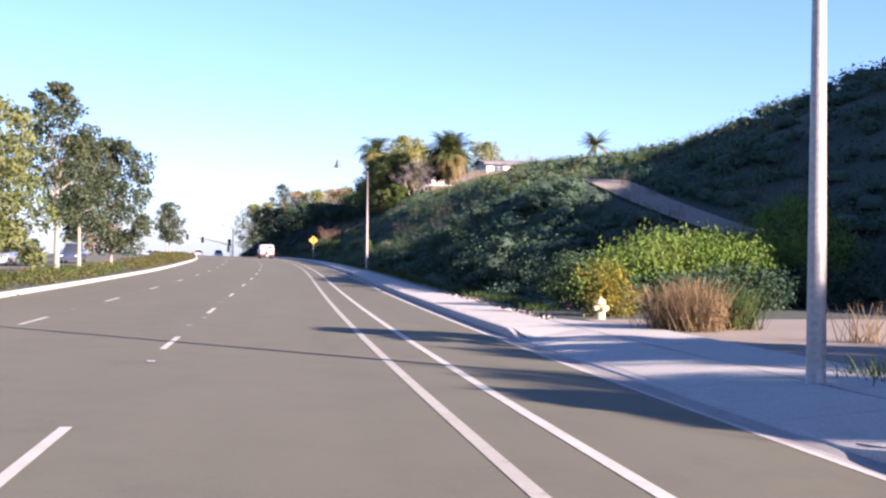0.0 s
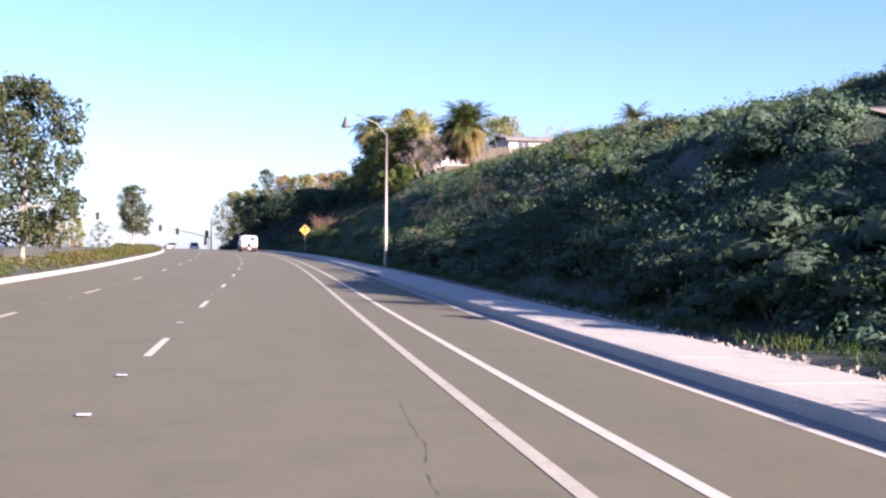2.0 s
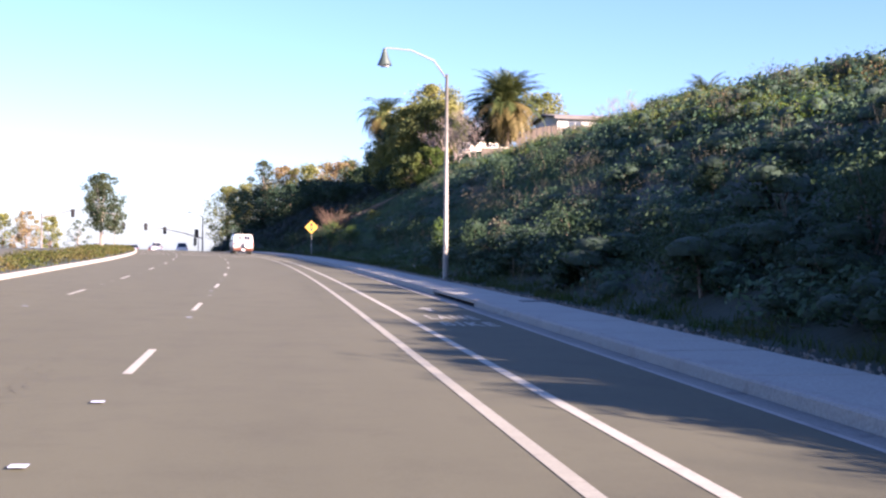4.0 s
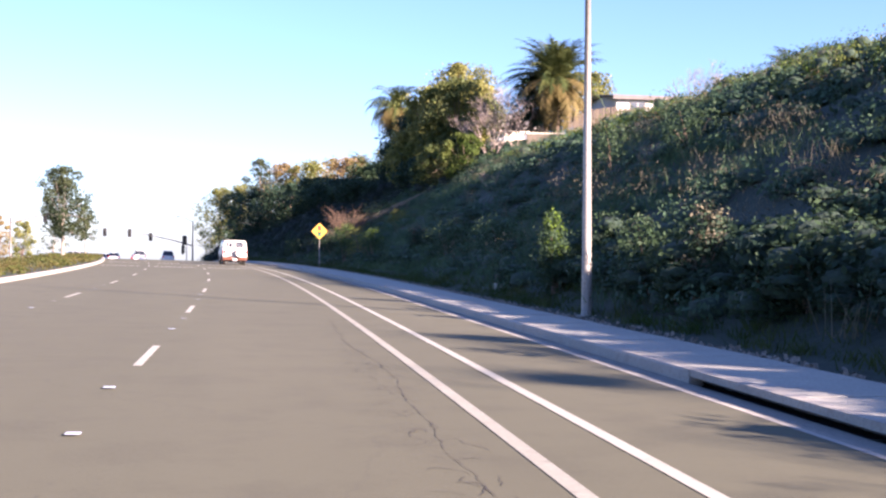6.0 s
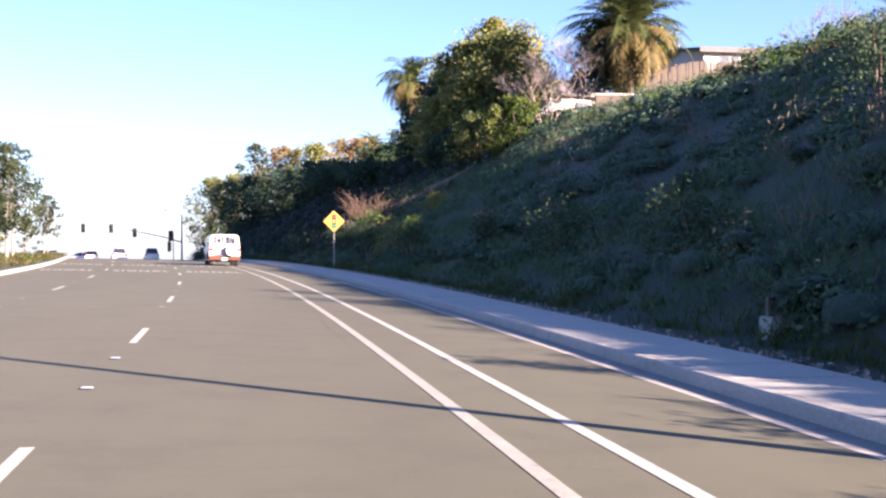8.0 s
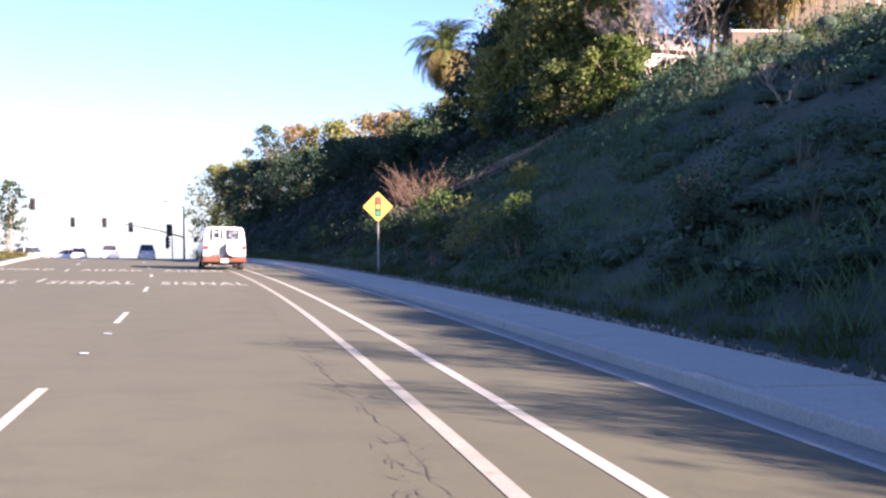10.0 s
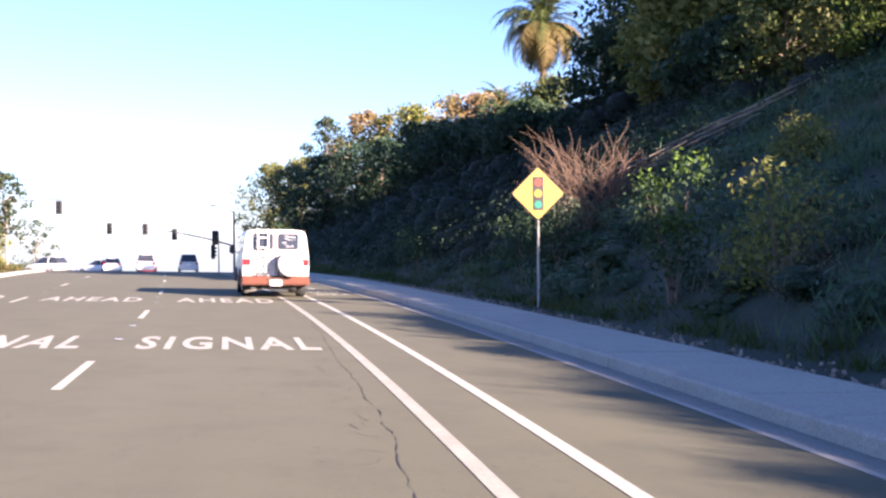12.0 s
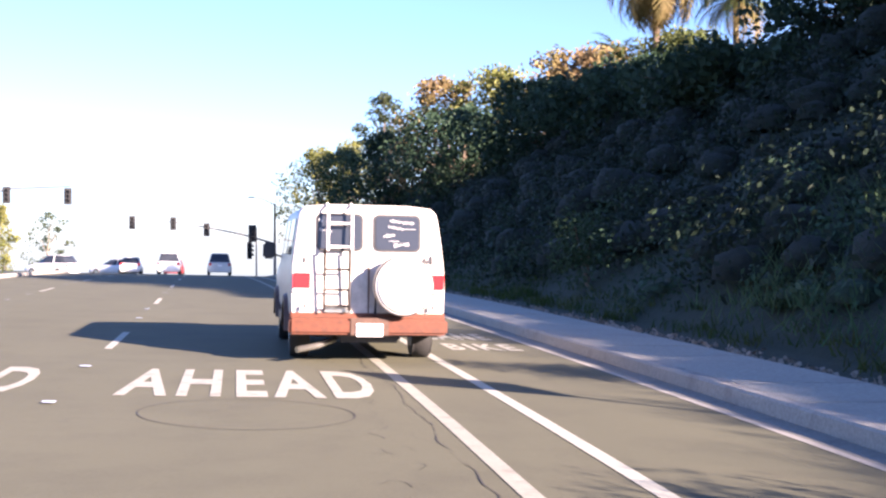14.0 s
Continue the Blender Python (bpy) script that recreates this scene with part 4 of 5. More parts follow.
bank_tree(15.6, 184.0, 8.6, 2.6, SHRUB_DARK, 49, DENSE, 10000, 0.02)
bank_tree(18.6, 236, 14.6, 3.6, SAGE, 50, "olive-green tree below the slender palms", 10000, 0.04)
bank_tree(15.2, 228, 11.8, 3.2, SHRUB, 51, DENSE, 10000, 0.03)
bank_tree(24.2, 178.6, 15.2, 2.3, SHRUB_DARK, 46, "slim dark green tree beside the board fence", 7000, 0.3, 0.2)
bank_tree(34.5, 198, 18.5, 4.0, OLIVE, 27, "olive-green tree beside the fence", 9000, 0.2)
bank_tree(28.6, 192, 17.5, 2.4, EUCA, 28, "slender grey-green tree beside the fence", 4000, 0.25)
bank_tree(10.5, 214, 9.0, 4.2, SHRUB_DARK, 29, DENSE, 15000, 0.02)
bank_tree(8.0, 222, 9.6, 4.0, SHRUB_DARK, 30, DENSE, 14000, 0.02)
bank_tree(12.2, 232, 12.8, 4.0, RUSSET, 31, "russet thinly leaved tree on the bank", 9000, 0.15, gap=0.3)
bank_tree(4.6, 244.5, 12.8, 3.6, RUSSET, 32, "russet-topped tree on the bank", 10000, 0.1)
bank_tree(7.8, 240, 12.8, 3.6, OLIVE, 33, "olive tree on the bank", 9000, 0.1)
bank_tree(5.0, 233, 9.5, 4.0, SHRUB_DARK, 34, DENSE, 13000, 0.02)
bank_tree(1.0, 250, 9.5, 4.0, SHRUB_DARK, 35, DENSE, 12000, 0.02)
bank_tree(1.2, 276.5, 15.6, 3.2, EUCA, 36, "tall grey-green tree beyond the bank", 8000, 0.12)
bank_tree(-2.5, 272, 10.0, 3.8, SHRUB, 37, DENSE, 11000, 0.03)
bank_tree(-5.6, 290, 11.6, 4.6, OLIVE, 38, "yellow-green roadside tree near the crossing", 14000, 0.06)
bank_tree(-2.0, 286, 12.0, 3.6, OLIVE, 40, "yellow-green roadside tree near the crossing", 9000, 0.06)
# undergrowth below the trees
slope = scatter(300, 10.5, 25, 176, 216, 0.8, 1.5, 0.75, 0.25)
thicket("slope_undergrowth", "undergrowth darkened to match the shade on the slope", "undergrowth", slope, 220, 0.16, SHADE_LEAF, lie=0.5, core=SHADE_CORE, fill=0.48)
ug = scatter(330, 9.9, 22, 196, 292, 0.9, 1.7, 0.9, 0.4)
thicket("undergrowth", "undergrowth darkened for the shade below the trees", "undergrowth", ug, 130, 0.18, SHADE_LEAF, core=SHADE_CORE)
ug2 = scatter(120, 9.5, 13, 182, 292, 0.6, 1.2, 0.9, 0.5)
tagged(quads_ob("verge_undergrowth", leaves(rng, ug2, 260, 0.12, 0.6, lie=0.7), SHRUB_DARK), "green undergrowth along the shaded verge", "undergrowth", kind="stuff")


PALETWIG = surface("pale_twigs", (0.34, 0.27, 0.23), (0.44, 0.36, 0.31), 0.85, 1.2, 9.0, 0.3, dist=0.02)


def bare_tree(name, label, base, height, spread, seed, mat, fan=6, forks=4):
    r = random.Random(seed)
    ob = thing(name, pose(*base), label, "tree")
    bm = bmesh.new()

    def grow(p, d, ln, rad, depth):
        q = p + d * ln
        tube(bm, [p, (p + q) / 2 + Vector((r.uniform(-1, 1), r.uniform(-1, 1), 0)) * ln * 0.06, q], (rad, rad * 0.8, rad * 0.6), 5, False)
        if depth:
            for i in range(3 if depth > 1 else 4):
                e = (d + Vector((r.uniform(-1, 1), r.uniform(-1, 1), r.uniform(-0.25, 0.7))) * spread).normalized()
                grow(q, e, ln * r.uniform(0.62, 0.82), rad * 0.58, depth - 1)

    for i in range(fan):
        a = 6.28 * i / fan
        grow(Vector((0, 0, -0.2)), Vector((math.cos(a) * spread * 0.5, math.sin(a) * spread * 0.5, 1)).normalized(), height * 0.33, (0.05 if forks < 5 else 0.028) + 0.006 * height, forks)
    part("woody_frame", bm, mat, ob)
    return ob


bare_tree("bare_tree", "leafless pale tree in front of the house", ground_at(38.0, 166.5), 6.0, 0.75, 3, PALEBARK, 3)
bare_tree("bare_tree", "leafless pale tree beside the beige house", Vector((22.6, 178.2, ground_at(22.6 - x_road(178.2), 178.2).z)), 6.0, 0.85, 4, PALETWIG, 5, 5)
bare_tree("bare_tree", "leafless pale tree beside the beige house", Vector((20.6, 178.6, ground_at(20.6 - x_road(178.6), 178.6).z)), 5.2, 0.95, 5, PALETWIG, 5, 5)
bare_tree("bare_tree", "leafless bush on the bank", ground_at(17.5, 152.5), 1.6, 0.9, 6, PALEBARK, 2)


# heap of dead branches, and cut canes lying on the slope
def dead_brush(base, n, reach, seed):
    r = random.Random(seed)
    ob = thing("dead_branches", pose(*base), "heap of tangled brown dead branches on the bank", "branches")
    for i in range(n):
        bm = bmesh.new()
        a = r.uniform(0, 6.28)
        ln = reach * r.uniform(0.45, 1.15)
        p = Vector((r.uniform(-0.9, 0.9), r.uniform(-0.8, 0.8), 0))
        d = Vector((math.cos(a) * 0.8, math.sin(a) * 0.5, r.uniform(0.6, 1.9))).normalized()
        bend = Vector((r.uniform(-1, 1), r.uniform(-1, 1), r.uniform(-0.6, 0.3))) * ln * 0.12
        tube(bm, [p, p + d * ln * 0.4 + bend * 0.4, p + d * ln * 0.75 + bend, p + d * ln + bend * 2.2], (0.021, 0.016, 0.010, 0.004), 5, False)
        for k in range(4):
            q = p + d * ln * r.uniform(0.4, 0.8) + bend * 0.8
            e = (d + Vector((r.uniform(-1, 1), r.uniform(-1, 1), r.uniform(-0.4, 0.4)))).normalized()
            tube(bm, [q, q + e * ln * 0.14, q + e * ln * 0.3 + bend * 0.5], (0.011, 0.008, 0.004), 4, False)
        part("branch", bm, DEADWOOD, ob)


DEADWOOD = surface("dead_wood", (0.10, 0.062, 0.040), (0.175, 0.115, 0.075), 0.85, 2.0, 12.0, 0.3)
dead_brush(ground_at(12.5, 175.8), 76, 2.9, 3)
GREYWOOD = surface("grey_wood", (0.20, 0.17, 0.13), (0.28, 0.24, 0.19), 0.9, 2.0, 12.0, 0.2)
canes = thing("cut_canes", pose(0, 0, 0), "pale cut canes lying down the slope", "canes")
for i in range(14):
    bm = bmesh.new()
    a = ground_at(14.0 + random.uniform(-0.5, 1.6), 178.0 + random.uniform(-0.5, 0.5)) + Vector((0, 0, 0.45 + random.uniform(0, 0.3)))
    b = ground_at(18.2 + random.uniform(-1.2, 0.9), 176.2 + random.uniform(-0.6, 0.6)) + Vector((0, 0, 0.7))
    tube(bm, [a, (a + b) / 2 + Vector((0, 0, random.uniform(-0.15, 0.2))), b], (0.014, 0.018, 0.012), 5)
    part("cane", bm, GREYWOOD, canes)


# ---- palms ----
def palm(name, label, base, trunk_h, frond, n, seed, droop=0.9, old=0.35, trunk_r=0.35):
    r = np.random.default_rng(seed)
    ob = thing(name, pose(*base), label, "palm")
    bm = bmesh.new()
    k = 9
    tube(bm, [(0.02 * math.sin(i), 0, -0.3 + (trunk_h + 0.3) * i / k) for i in range(k + 1)], [trunk_r * (1.15 - 0.3 * i / k + (0.06 if i % 2 else 0)) for i in range(k + 1)], 10)
    part("trunk", bm, BARK, ob)
    for kind, count, mat in (("frond_crown", int(n * (1 - old)), PALMLEAF), ("dry_frond_skirt", int(n * old), PALMOLD)):
        qs = []
        for i in range(count):
            a = r.uniform(0, 6.283)
            el = r.uniform(-0.15, 1.45) if kind == "frond_crown" else r.uniform(-1.1, 0.1)
            ln = frond * r.uniform(0.8, 1.1)
            u = np.array((math.cos(a), math.sin(a), 0))
            pts = []
            seg = 9
            ang = el
            p = np.array((0, 0, trunk_h)) + u * trunk_r * 0.5
            for j in range(seg + 1):
                pts.append(p)
                p = p + (u * math.cos(ang) + np.array((0, 0, math.sin(ang)))) * ln / seg
                ang -= droop * (0.4 + j / seg) / seg * 1.6
            side = np.array((-u[1], u[0], 0))
            for j in range(1, seg + 1):
                d = pts[j] - pts[j - 1]
                lw = ln * 0.17 * math.sin(math.pi * (0.12 + 0.84 * j / seg))
                for m in range(3):
                    c = pts[j - 1] + d * (m / 3)
                    for sgn in (-1, 1):
                        tip = c + sgn * side * lw + d * 0.9 + np.array((0, 0, -lw * r.uniform(0.15, 0.6)))
                        wd = d * 0.13
                        qs.append((c - wd, c + wd, tip + wd * 0.3, tip - wd * 0.3))
            for j in range(seg):
                wq = side * 0.03
                qs.append((pts[j] - wq, pts[j] + wq, pts[j + 1] + wq * 0.8, pts[j + 1] - wq * 0.8))
        quads_ob(kind, np.array(qs), mat, ob)
    return ob


g = ground_at(25.8 - x_road(177), 177)
palm("date_palm", "stout date palm with a full round crown on the brow", g, 15.7 - g.z, 4.8, 140, 1, 1.0, 0.36, 0.36)
g = ground_at(49.4 - x_road(183), 183)
palm("palm", "dark feathery palm on the hillside", g, 18.0 - g.z, 3.2, 44, 2, 0.9, 0.15, 0.2)
g = ground_at(20.3 - x_road(248), 248)
palm("queen_palm", "slender palm with drooping yellowed fronds above the trees", g, 21.3 - g.z, 5.2, 110, 3, 1.6, 0.5, 0.28)
g = ground_at(25.5 - x_road(246), 246)
palm("queen_palm", "slender palm with drooping fronds above the trees", g, 18.8 - g.z, 4.0, 44, 4, 1.45, 0.35, 0.22)
g = ground_at(14.0 - x_road(231), 231)
palm("palm", "small green palm among the trees", g, 12.2 - g.z, 2.2, 26, 5, 1.3, 0.1, 0.15)
# ---- houses and fence on the brow ----
WINDOWPANE = plain("window_pane", (0.05, 0.065, 0.085), 0.25, dirt=0.05)


def gable_house(label, m, wx, dy, wall_h, roof_h, wall_mat, roof_mat, openings, eave=0.5):
    """Walls, a gabled roof whose ridge runs along x, and windows with frames in the road-side wall."""
    ob = thing("house", m, label, "house")
    part("wall", box_bm(0, wx, 0, dy, -2.0, wall_h), wall_mat, ob)
    bm = bmesh.new()
    a = [(-eave, -eave, wall_h - 0.12), (wx + eave, -eave, wall_h - 0.12), (wx + eave, dy / 2, wall_h + roof_h), (-eave, dy / 2, wall_h + roof_h), (-eave, dy + eave, wall_h - 0.12), (wx + eave, dy + eave, wall_h - 0.12)]
    lo = [bm.verts.new(p) for p in a]
    hi = [bm.verts.new((p[0], p[1], p[2] + 0.2)) for p in a]
    for idx in ((0, 1, 2, 3), (3, 2, 5, 4)):
        bm.faces.new([hi[i] for i in idx])
        bm.faces.new([lo[i] for i in reversed(idx)])
    for i, j in ((0, 1), (1, 2), (2, 5), (5, 4), (4, 3), (3, 0)):
        bm.faces.new((lo[i], lo[j], hi[j], hi[i]))
    part("roof", bm, roof_mat, ob)
    for gx in (0.0, wx):
        bm = bmesh.new()
        bm.faces.new([bm.verts.new(p) for p in ((gx, 0, wall_h), (gx, dy, wall_h), (gx, dy / 2, wall_h + roof_h))])
        part("gable", bm, wall_mat, ob)
    # fascia in the dark roof tone to imitate the overhang's shading
    part("fascia", box_bm(-eave, wx + eave, -eave - 0.04, -eave, wall_h - 0.22, wall_h + 0.14), ROOFGREY, ob)
    for x0, x1, z0, z1 in openings:
        win = part("window", box_bm(x0 - 0.05, x1 + 0.05, -0.06, 0.02, z0 - 0.05, z1 + 0.05, 0.01), STUCCO, ob)
        part("pane", box_bm(x0, x1, -0.075, -0.062, z0, z1), WINDOWPANE, win)
        part("mullion", box_bm((x0 + x1) / 2 - 0.03, (x0 + x1) / 2 + 0.03, -0.09, -0.076, z0, z1), WHITEWALL, win)
    return ob


gable_house("low white house with a grey shingle roof above the bank", pose(31.6, 178.5, 12.1, 0, 0, 4), 13.5, 8.0, 2.45, 0.5, WHITEWALL, ROOFGREY, ((1.2, 2.6, 0.9, 2.0), (4.2, 6.2, 0.9, 2.0), (8.2, 10.0, 0.9, 2.0)))
gable_house("beige stucco house half hidden by trees", pose(23.5, 196.5, 11.2, 0, 0, 20), 7.5, 7.0, 2.6, 1.5, STUCCO, ROOFGREY, ((1.0, 2.2, 1.0, 2.0), (4.5, 5.8, 1.0, 2.0)))
fence = thing("fence", pose(0, 0, 0), "weathered brown board fence along the brow of the bank", "fence")
fa, fb = Vector((26.8, 176.2, 0)), Vector((36.5, 175.2, 0))
bd = box_bm(-0.068, 0.068, -0.01, 0.01, 0, 1.95, 0.004)
board_mesh = bpy.data.meshes.new("board")
bd.to_mesh(board_mesh)
bd.free()
board_mesh.materials.append(FENCEWOOD)
nb = 66
zf = ground_at(fa.x - x_road(fa.y), fa.y).z
for i in range(nb):
    p = fa.lerp(fb, i / (nb - 1))
    z = max(zf, ground_at(p.x - x_road(p.y), p.y).z - 0.2)
    b = new("board", board_mesh)
    b.parent = fence
    b.matrix_world = pose(p.x, p.y, z - 0.05 + random.uniform(-0.03, 0.03), 0, random.uniform(-1.2, 1.2), -6)
for i in range(6):
    p = fa.lerp(fb, i / 5)
    z = max(zf, ground_at(p.x - x_road(p.y), p.y).z - 0.2)
    bm = box_bm(-0.06, 0.06, 0.02, 0.14, -0.4, 2.02, 0.006)
    bmesh.ops.translate(bm, verts=bm.verts, vec=(p.x, p.y, z))
    part("post", bm, FENCEWOOD, fence)
low_wall = thing("garden_wall", pose(25.0, 174.2, ground_at(25.0 - x_road(174), 174).z, 0, 0, -4), "low brown garden wall with a beige coping below the palm", "wall")
part("wall_body", box_bm(-2.2, 3.2, -0.1, 0.1, -0.5, 0.75, 0.01), FENCEWOOD, low_wall)
part("coping", box_bm(-2.25, 3.25, -0.15, 0.15, 0.75, 0.83, 0.01), STUCCO, low_wall)


# ---- street furniture ----
LAMPGREEN = plain("lamp_green", (0.06, 0.085, 0.075), 0.5, 0.2)


def lamp_post(base, height, arm, label, turn=0.0):
    ob = thing("street_lamp", pose(*base, 0, 0, turn), label, "street lamp", "street lamps")
    part("pole", tube(bmesh.new(), [(0, 0, -0.2), (0, 0, 0.3), (0, 0, height * 0.5), (0, 0, height)], (0.125, 0.118, 0.088, 0.06), 16), GALV, ob)
    part("base_plate", box_bm(-0.2, 0.2, -0.2, 0.2, -0.12, 0.03, 0.01), CONCRETE, ob)
    a = part("arm", tube(bmesh.new(), [(0, 0, height - 0.2), (-arm * 0.22, 0, height + 0.55), (-arm * 0.6, 0, height + 0.95), (-arm, 0, height + 1.02), (-arm - 0.1, 0, height + 0.95)], (0.036, 0.032, 0.028, 0.025, 0.025), 10), GALV, ob)
    part("lamp_head", tube(bmesh.new(), [(-arm - 0.1, 0, height + 1.0), (-arm - 0.1, 0, height + 0.86), (-arm - 0.1, 0, height + 0.62), (-arm - 0.1, 0, height + 0.36), (-arm - 0.1, 0, height + 0.30)], (0.05, 0.10, 0.17, 0.29, 0.30), 18), LAMPGREEN, a, "dark green bell-shaped lamp head")
    part("refractor", tube(bmesh.new(), [(-arm - 0.1, 0, height + 0.299), (-arm - 0.1, 0, height + 0.24)], (0.24, 0.16), 16), WHITELENS, a)
    return ob


lamp_post(on_road(8.22, 13.8, 0.12), 8.5, 2.5, "tall round steel street lamp at the pavement edge", heading(14))
lamp_post(on_road(9.05, 104.9, 0.1), 8.5, 2.5, "tall round steel street lamp at the pavement edge", heading(105))

# warning sign
sg = thing("warning_sign", pose(*on_road(9.05, 169.65, 0.08), 0, 0, heading(169) - 4), "yellow diamond warning sign picturing a traffic signal, on a steel post", "sign")
part("post", tube(bmesh.new(), [(0, 0.03, -0.3), (0, 0.03, 3.3)], (0.032, 0.032), 10), GALV, sg)


def diamond(half, y0, y1, z, rad):
    bm = bmesh.new()
    out = []
    for k in range(4):
        a = math.pi / 2 * k + math.pi / 2
        c = Vector((math.cos(a), math.sin(a))) * (half - rad * 1.414)
        for j in range(5):
            b = a - math.pi / 4 + math.pi / 2 * j / 4
            out.append(c + rad * Vector((math.cos(b), math.sin(b))))
    v0 = [bm.verts.new((p.x, y0, z + p.y)) for p in out]
    v1 = [bm.verts.new((p.x, y1, z + p.y)) for p in out]
    bm.faces.new(v0)
    bm.faces.new(v1[::-1])
    n = len(out)
    for i in range(n):
        bm.faces.new((v0[i], v1[i], v1[(i + 1) % n], v0[(i + 1) % n]))
    return bm


ZS = 2.74
panel = part("sign_panel", diamond(0.645, -0.008, 0.0, ZS, 0.05), SIGNBLACK, sg)
part("sign_face", diamond(0.61, -0.013, -0.009, ZS, 0.045), SIGNYELLOW, panel, "yellow sign face")
part("signal_symbol", box_bm(-0.135, 0.135, -0.018, -0.0135, ZS - 0.40, ZS + 0.40, 0.0), SIGNBLACK, panel)
for z, mm, nm in ((0.26, SIGNRED, "red_disc"), (0.0, SIGNAMBER, "amber_disc"), (-0.26, SIGNGREEN, "green_disc")):
    part(nm, tube(bmesh.new(), [(0, -0.024, ZS + z), (0, -0.0185, ZS + z)], (0.090, 0.090), 24), mm, panel)

# fire hydrant
hy = thing("fire_hydrant", pose(*on_road(9.66, 28.9, 0.1), 0, 0, 20), "pale yellow fire hydrant at the back of the pavement", "hydrant")
part("barrel", tube(bmesh.new(), [(0, 0, 0), (0, 0, 0.05), (0, 0, 0.06), (0, 0, 0.40), (0, 0, 0.44)], (0.15, 0.15, 0.105, 0.105, 0.13), 16), HYDRANT, hy)
part("bonnet", tube(bmesh.new(), [(0, 0, 0.44), (0, 0, 0.50), (0, 0, 0.55), (0, 0, 0.57)], (0.125, 0.12, 0.07, 0.03), 16), HYDRANT, hy)
part("outlet", tube(bmesh.new(), [(-0.2, 0, 0.33), (-0.17, 0, 0.33), (0.17, 0, 0.33), (0.2, 0, 0.33)], (0.06, 0.055, 0.055, 0.06), 12), HYDRANT, hy)
part("outlet", tube(bmesh.new(), [(0, 0, 0.33), (0, -0.19, 0.33)], (0.065, 0.065), 12), HYDRANT, hy)
part("nut", tube(bmesh.new(), [(0, 0, 0.57), (0, 0, 0.62)], (0.025, 0.02), 5), HYDRANT, hy)

# small utility post on the verge
ub = thing("utility_post", pose(*on_road(9.6, 116.7, 0.1), 0, 0, 8), "grey concrete utility box with a pale marker post", "utility box")
part("box", box_bm(-0.22, 0.22, -0.2, 0.2, -0.1, 0.42, 0.02), CONCRETE, ub)
part("marker", box_bm(-0.2, -0.08, -0.04, 0.04, 0.4, 0.72, 0.01), DIRT, ub)


# ---- traffic signals at the crossing ----
def signal_head(parent, p, turn, side=False):
    h = new("signal_head")
    h.parent = parent
    h.matrix_basis = pose(*p, 0, 0, turn)
    part("housing", box_bm(-0.18, 0.18, 0.0, 0.22, -0.55, 0.55, 0.03), BLACK, h)
    part("backplate", box_bm(-0.32, 0.32, 0.06, 0.075, -0.7, 0.7, 0.02), BLACK, h)
    for z in (0.36, 0.0, -0.36):
        bm = bmesh.new()
        seg = 14
        r0 = []
        r1 = []
        for k in range(seg + 1):
            a = math.pi * (-0.15 + 1.3 * k / seg)
            r0.append(bm.verts.new((0.155 * math.cos(a), 0.0, z + 0.155 * math.sin(a))))
            r1.append(bm.verts.new((0.15 * math.cos(a), -0.26, z - 0.02 + 0.15 * math.sin(a))))
        for k in range(seg):
            bm.faces.new((r0[k], r0[k + 1], r1[k + 1], r1[k]))
        part("visor", bm, BLACK, h)
    return h


def signal_mast(label, base, pole_h, pts, heads, lum=True):
    """A mast: pole, arm through points, lamp on top, and heads hung at places along the arm (in the world)."""
    ob = thing("signal_mast", pose(*base), label, "traffic signal", "traffic signals")
    part("pole", tube(bmesh.new(), [(0, 0, -0.3), (0, 0, pole_h)], (0.17, 0.11), 12), GALV_DARK, ob)
    rel = [Vector(p) - Vector(base) for p in pts]
    part("arm", tube(bmesh.new(), rel, [0.11 - 0.07 * i / (len(rel) - 1) for i in range(len(rel))], 8), GALV_DARK, ob)
    if lum:
        lamp_arm = part("lamp_arm", tube(bmesh.new(), [(0, 0, pole_h - 0.1), (-1.3, 0, pole_h + 0.55), (-2.3, 0, pole_h + 0.75)], (0.05, 0.04, 0.03), 8), GALV_DARK, ob)
        part("lamp_head", box_bm(-2.9, -2.2, -0.13, 0.13, pole_h + 0.66, pole_h + 0.82, 0.04), GALV_DARK, lamp_arm)
    bpy.context.view_layer.update()
    for p, turn in heads:
        signal_head(ob, Vector(p) - Vector(base), turn)
    return ob


GALV_DARK = surface("weathered_steel", (0.16, 0.14, 0.13), (0.22, 0.20, 0.18), 0.6, 1.0, 15.0, 0.05, metal=0.2)
mb = Vector((-10.6, 296.0, z_road(296) - 0.1))
signal_mast("traffic signal mast with a long arm reaching over the lanes", mb, 8.3,
            [(-10.6, 296.0, 1.7), (-14.0, 294.6, 2.7), (-17.5, 292.5, 3.45), (-21.1, 293.1, 4.05), (-25.3, 291.0, 4.25)],
            [((-17.5, 292.0, 3.19), 8), ((-21.1, 292.6, 3.86), 8), ((-25.0, 290.4, 3.94), 8)])
sm = thing("signal_post", pose(-9.6, 262.0, z_road(262) - 0.2), "short traffic signal post with side heads at the corner", "traffic signal", "traffic signals")
part("pole", tube(bmesh.new(), [(0, 0, -0.2), (0, 0, 4.1)], (0.07, 0.06), 10), GALV_DARK, sm)
bpy.context.view_layer.update()
signal_head(sm, (-0.3, -0.1, 3.6), 10)
signal_head(sm, (-0.5, 0.1, 2.2), 60)
ml = Vector((-36.0, 268.0, z_road(265) - 0.2))
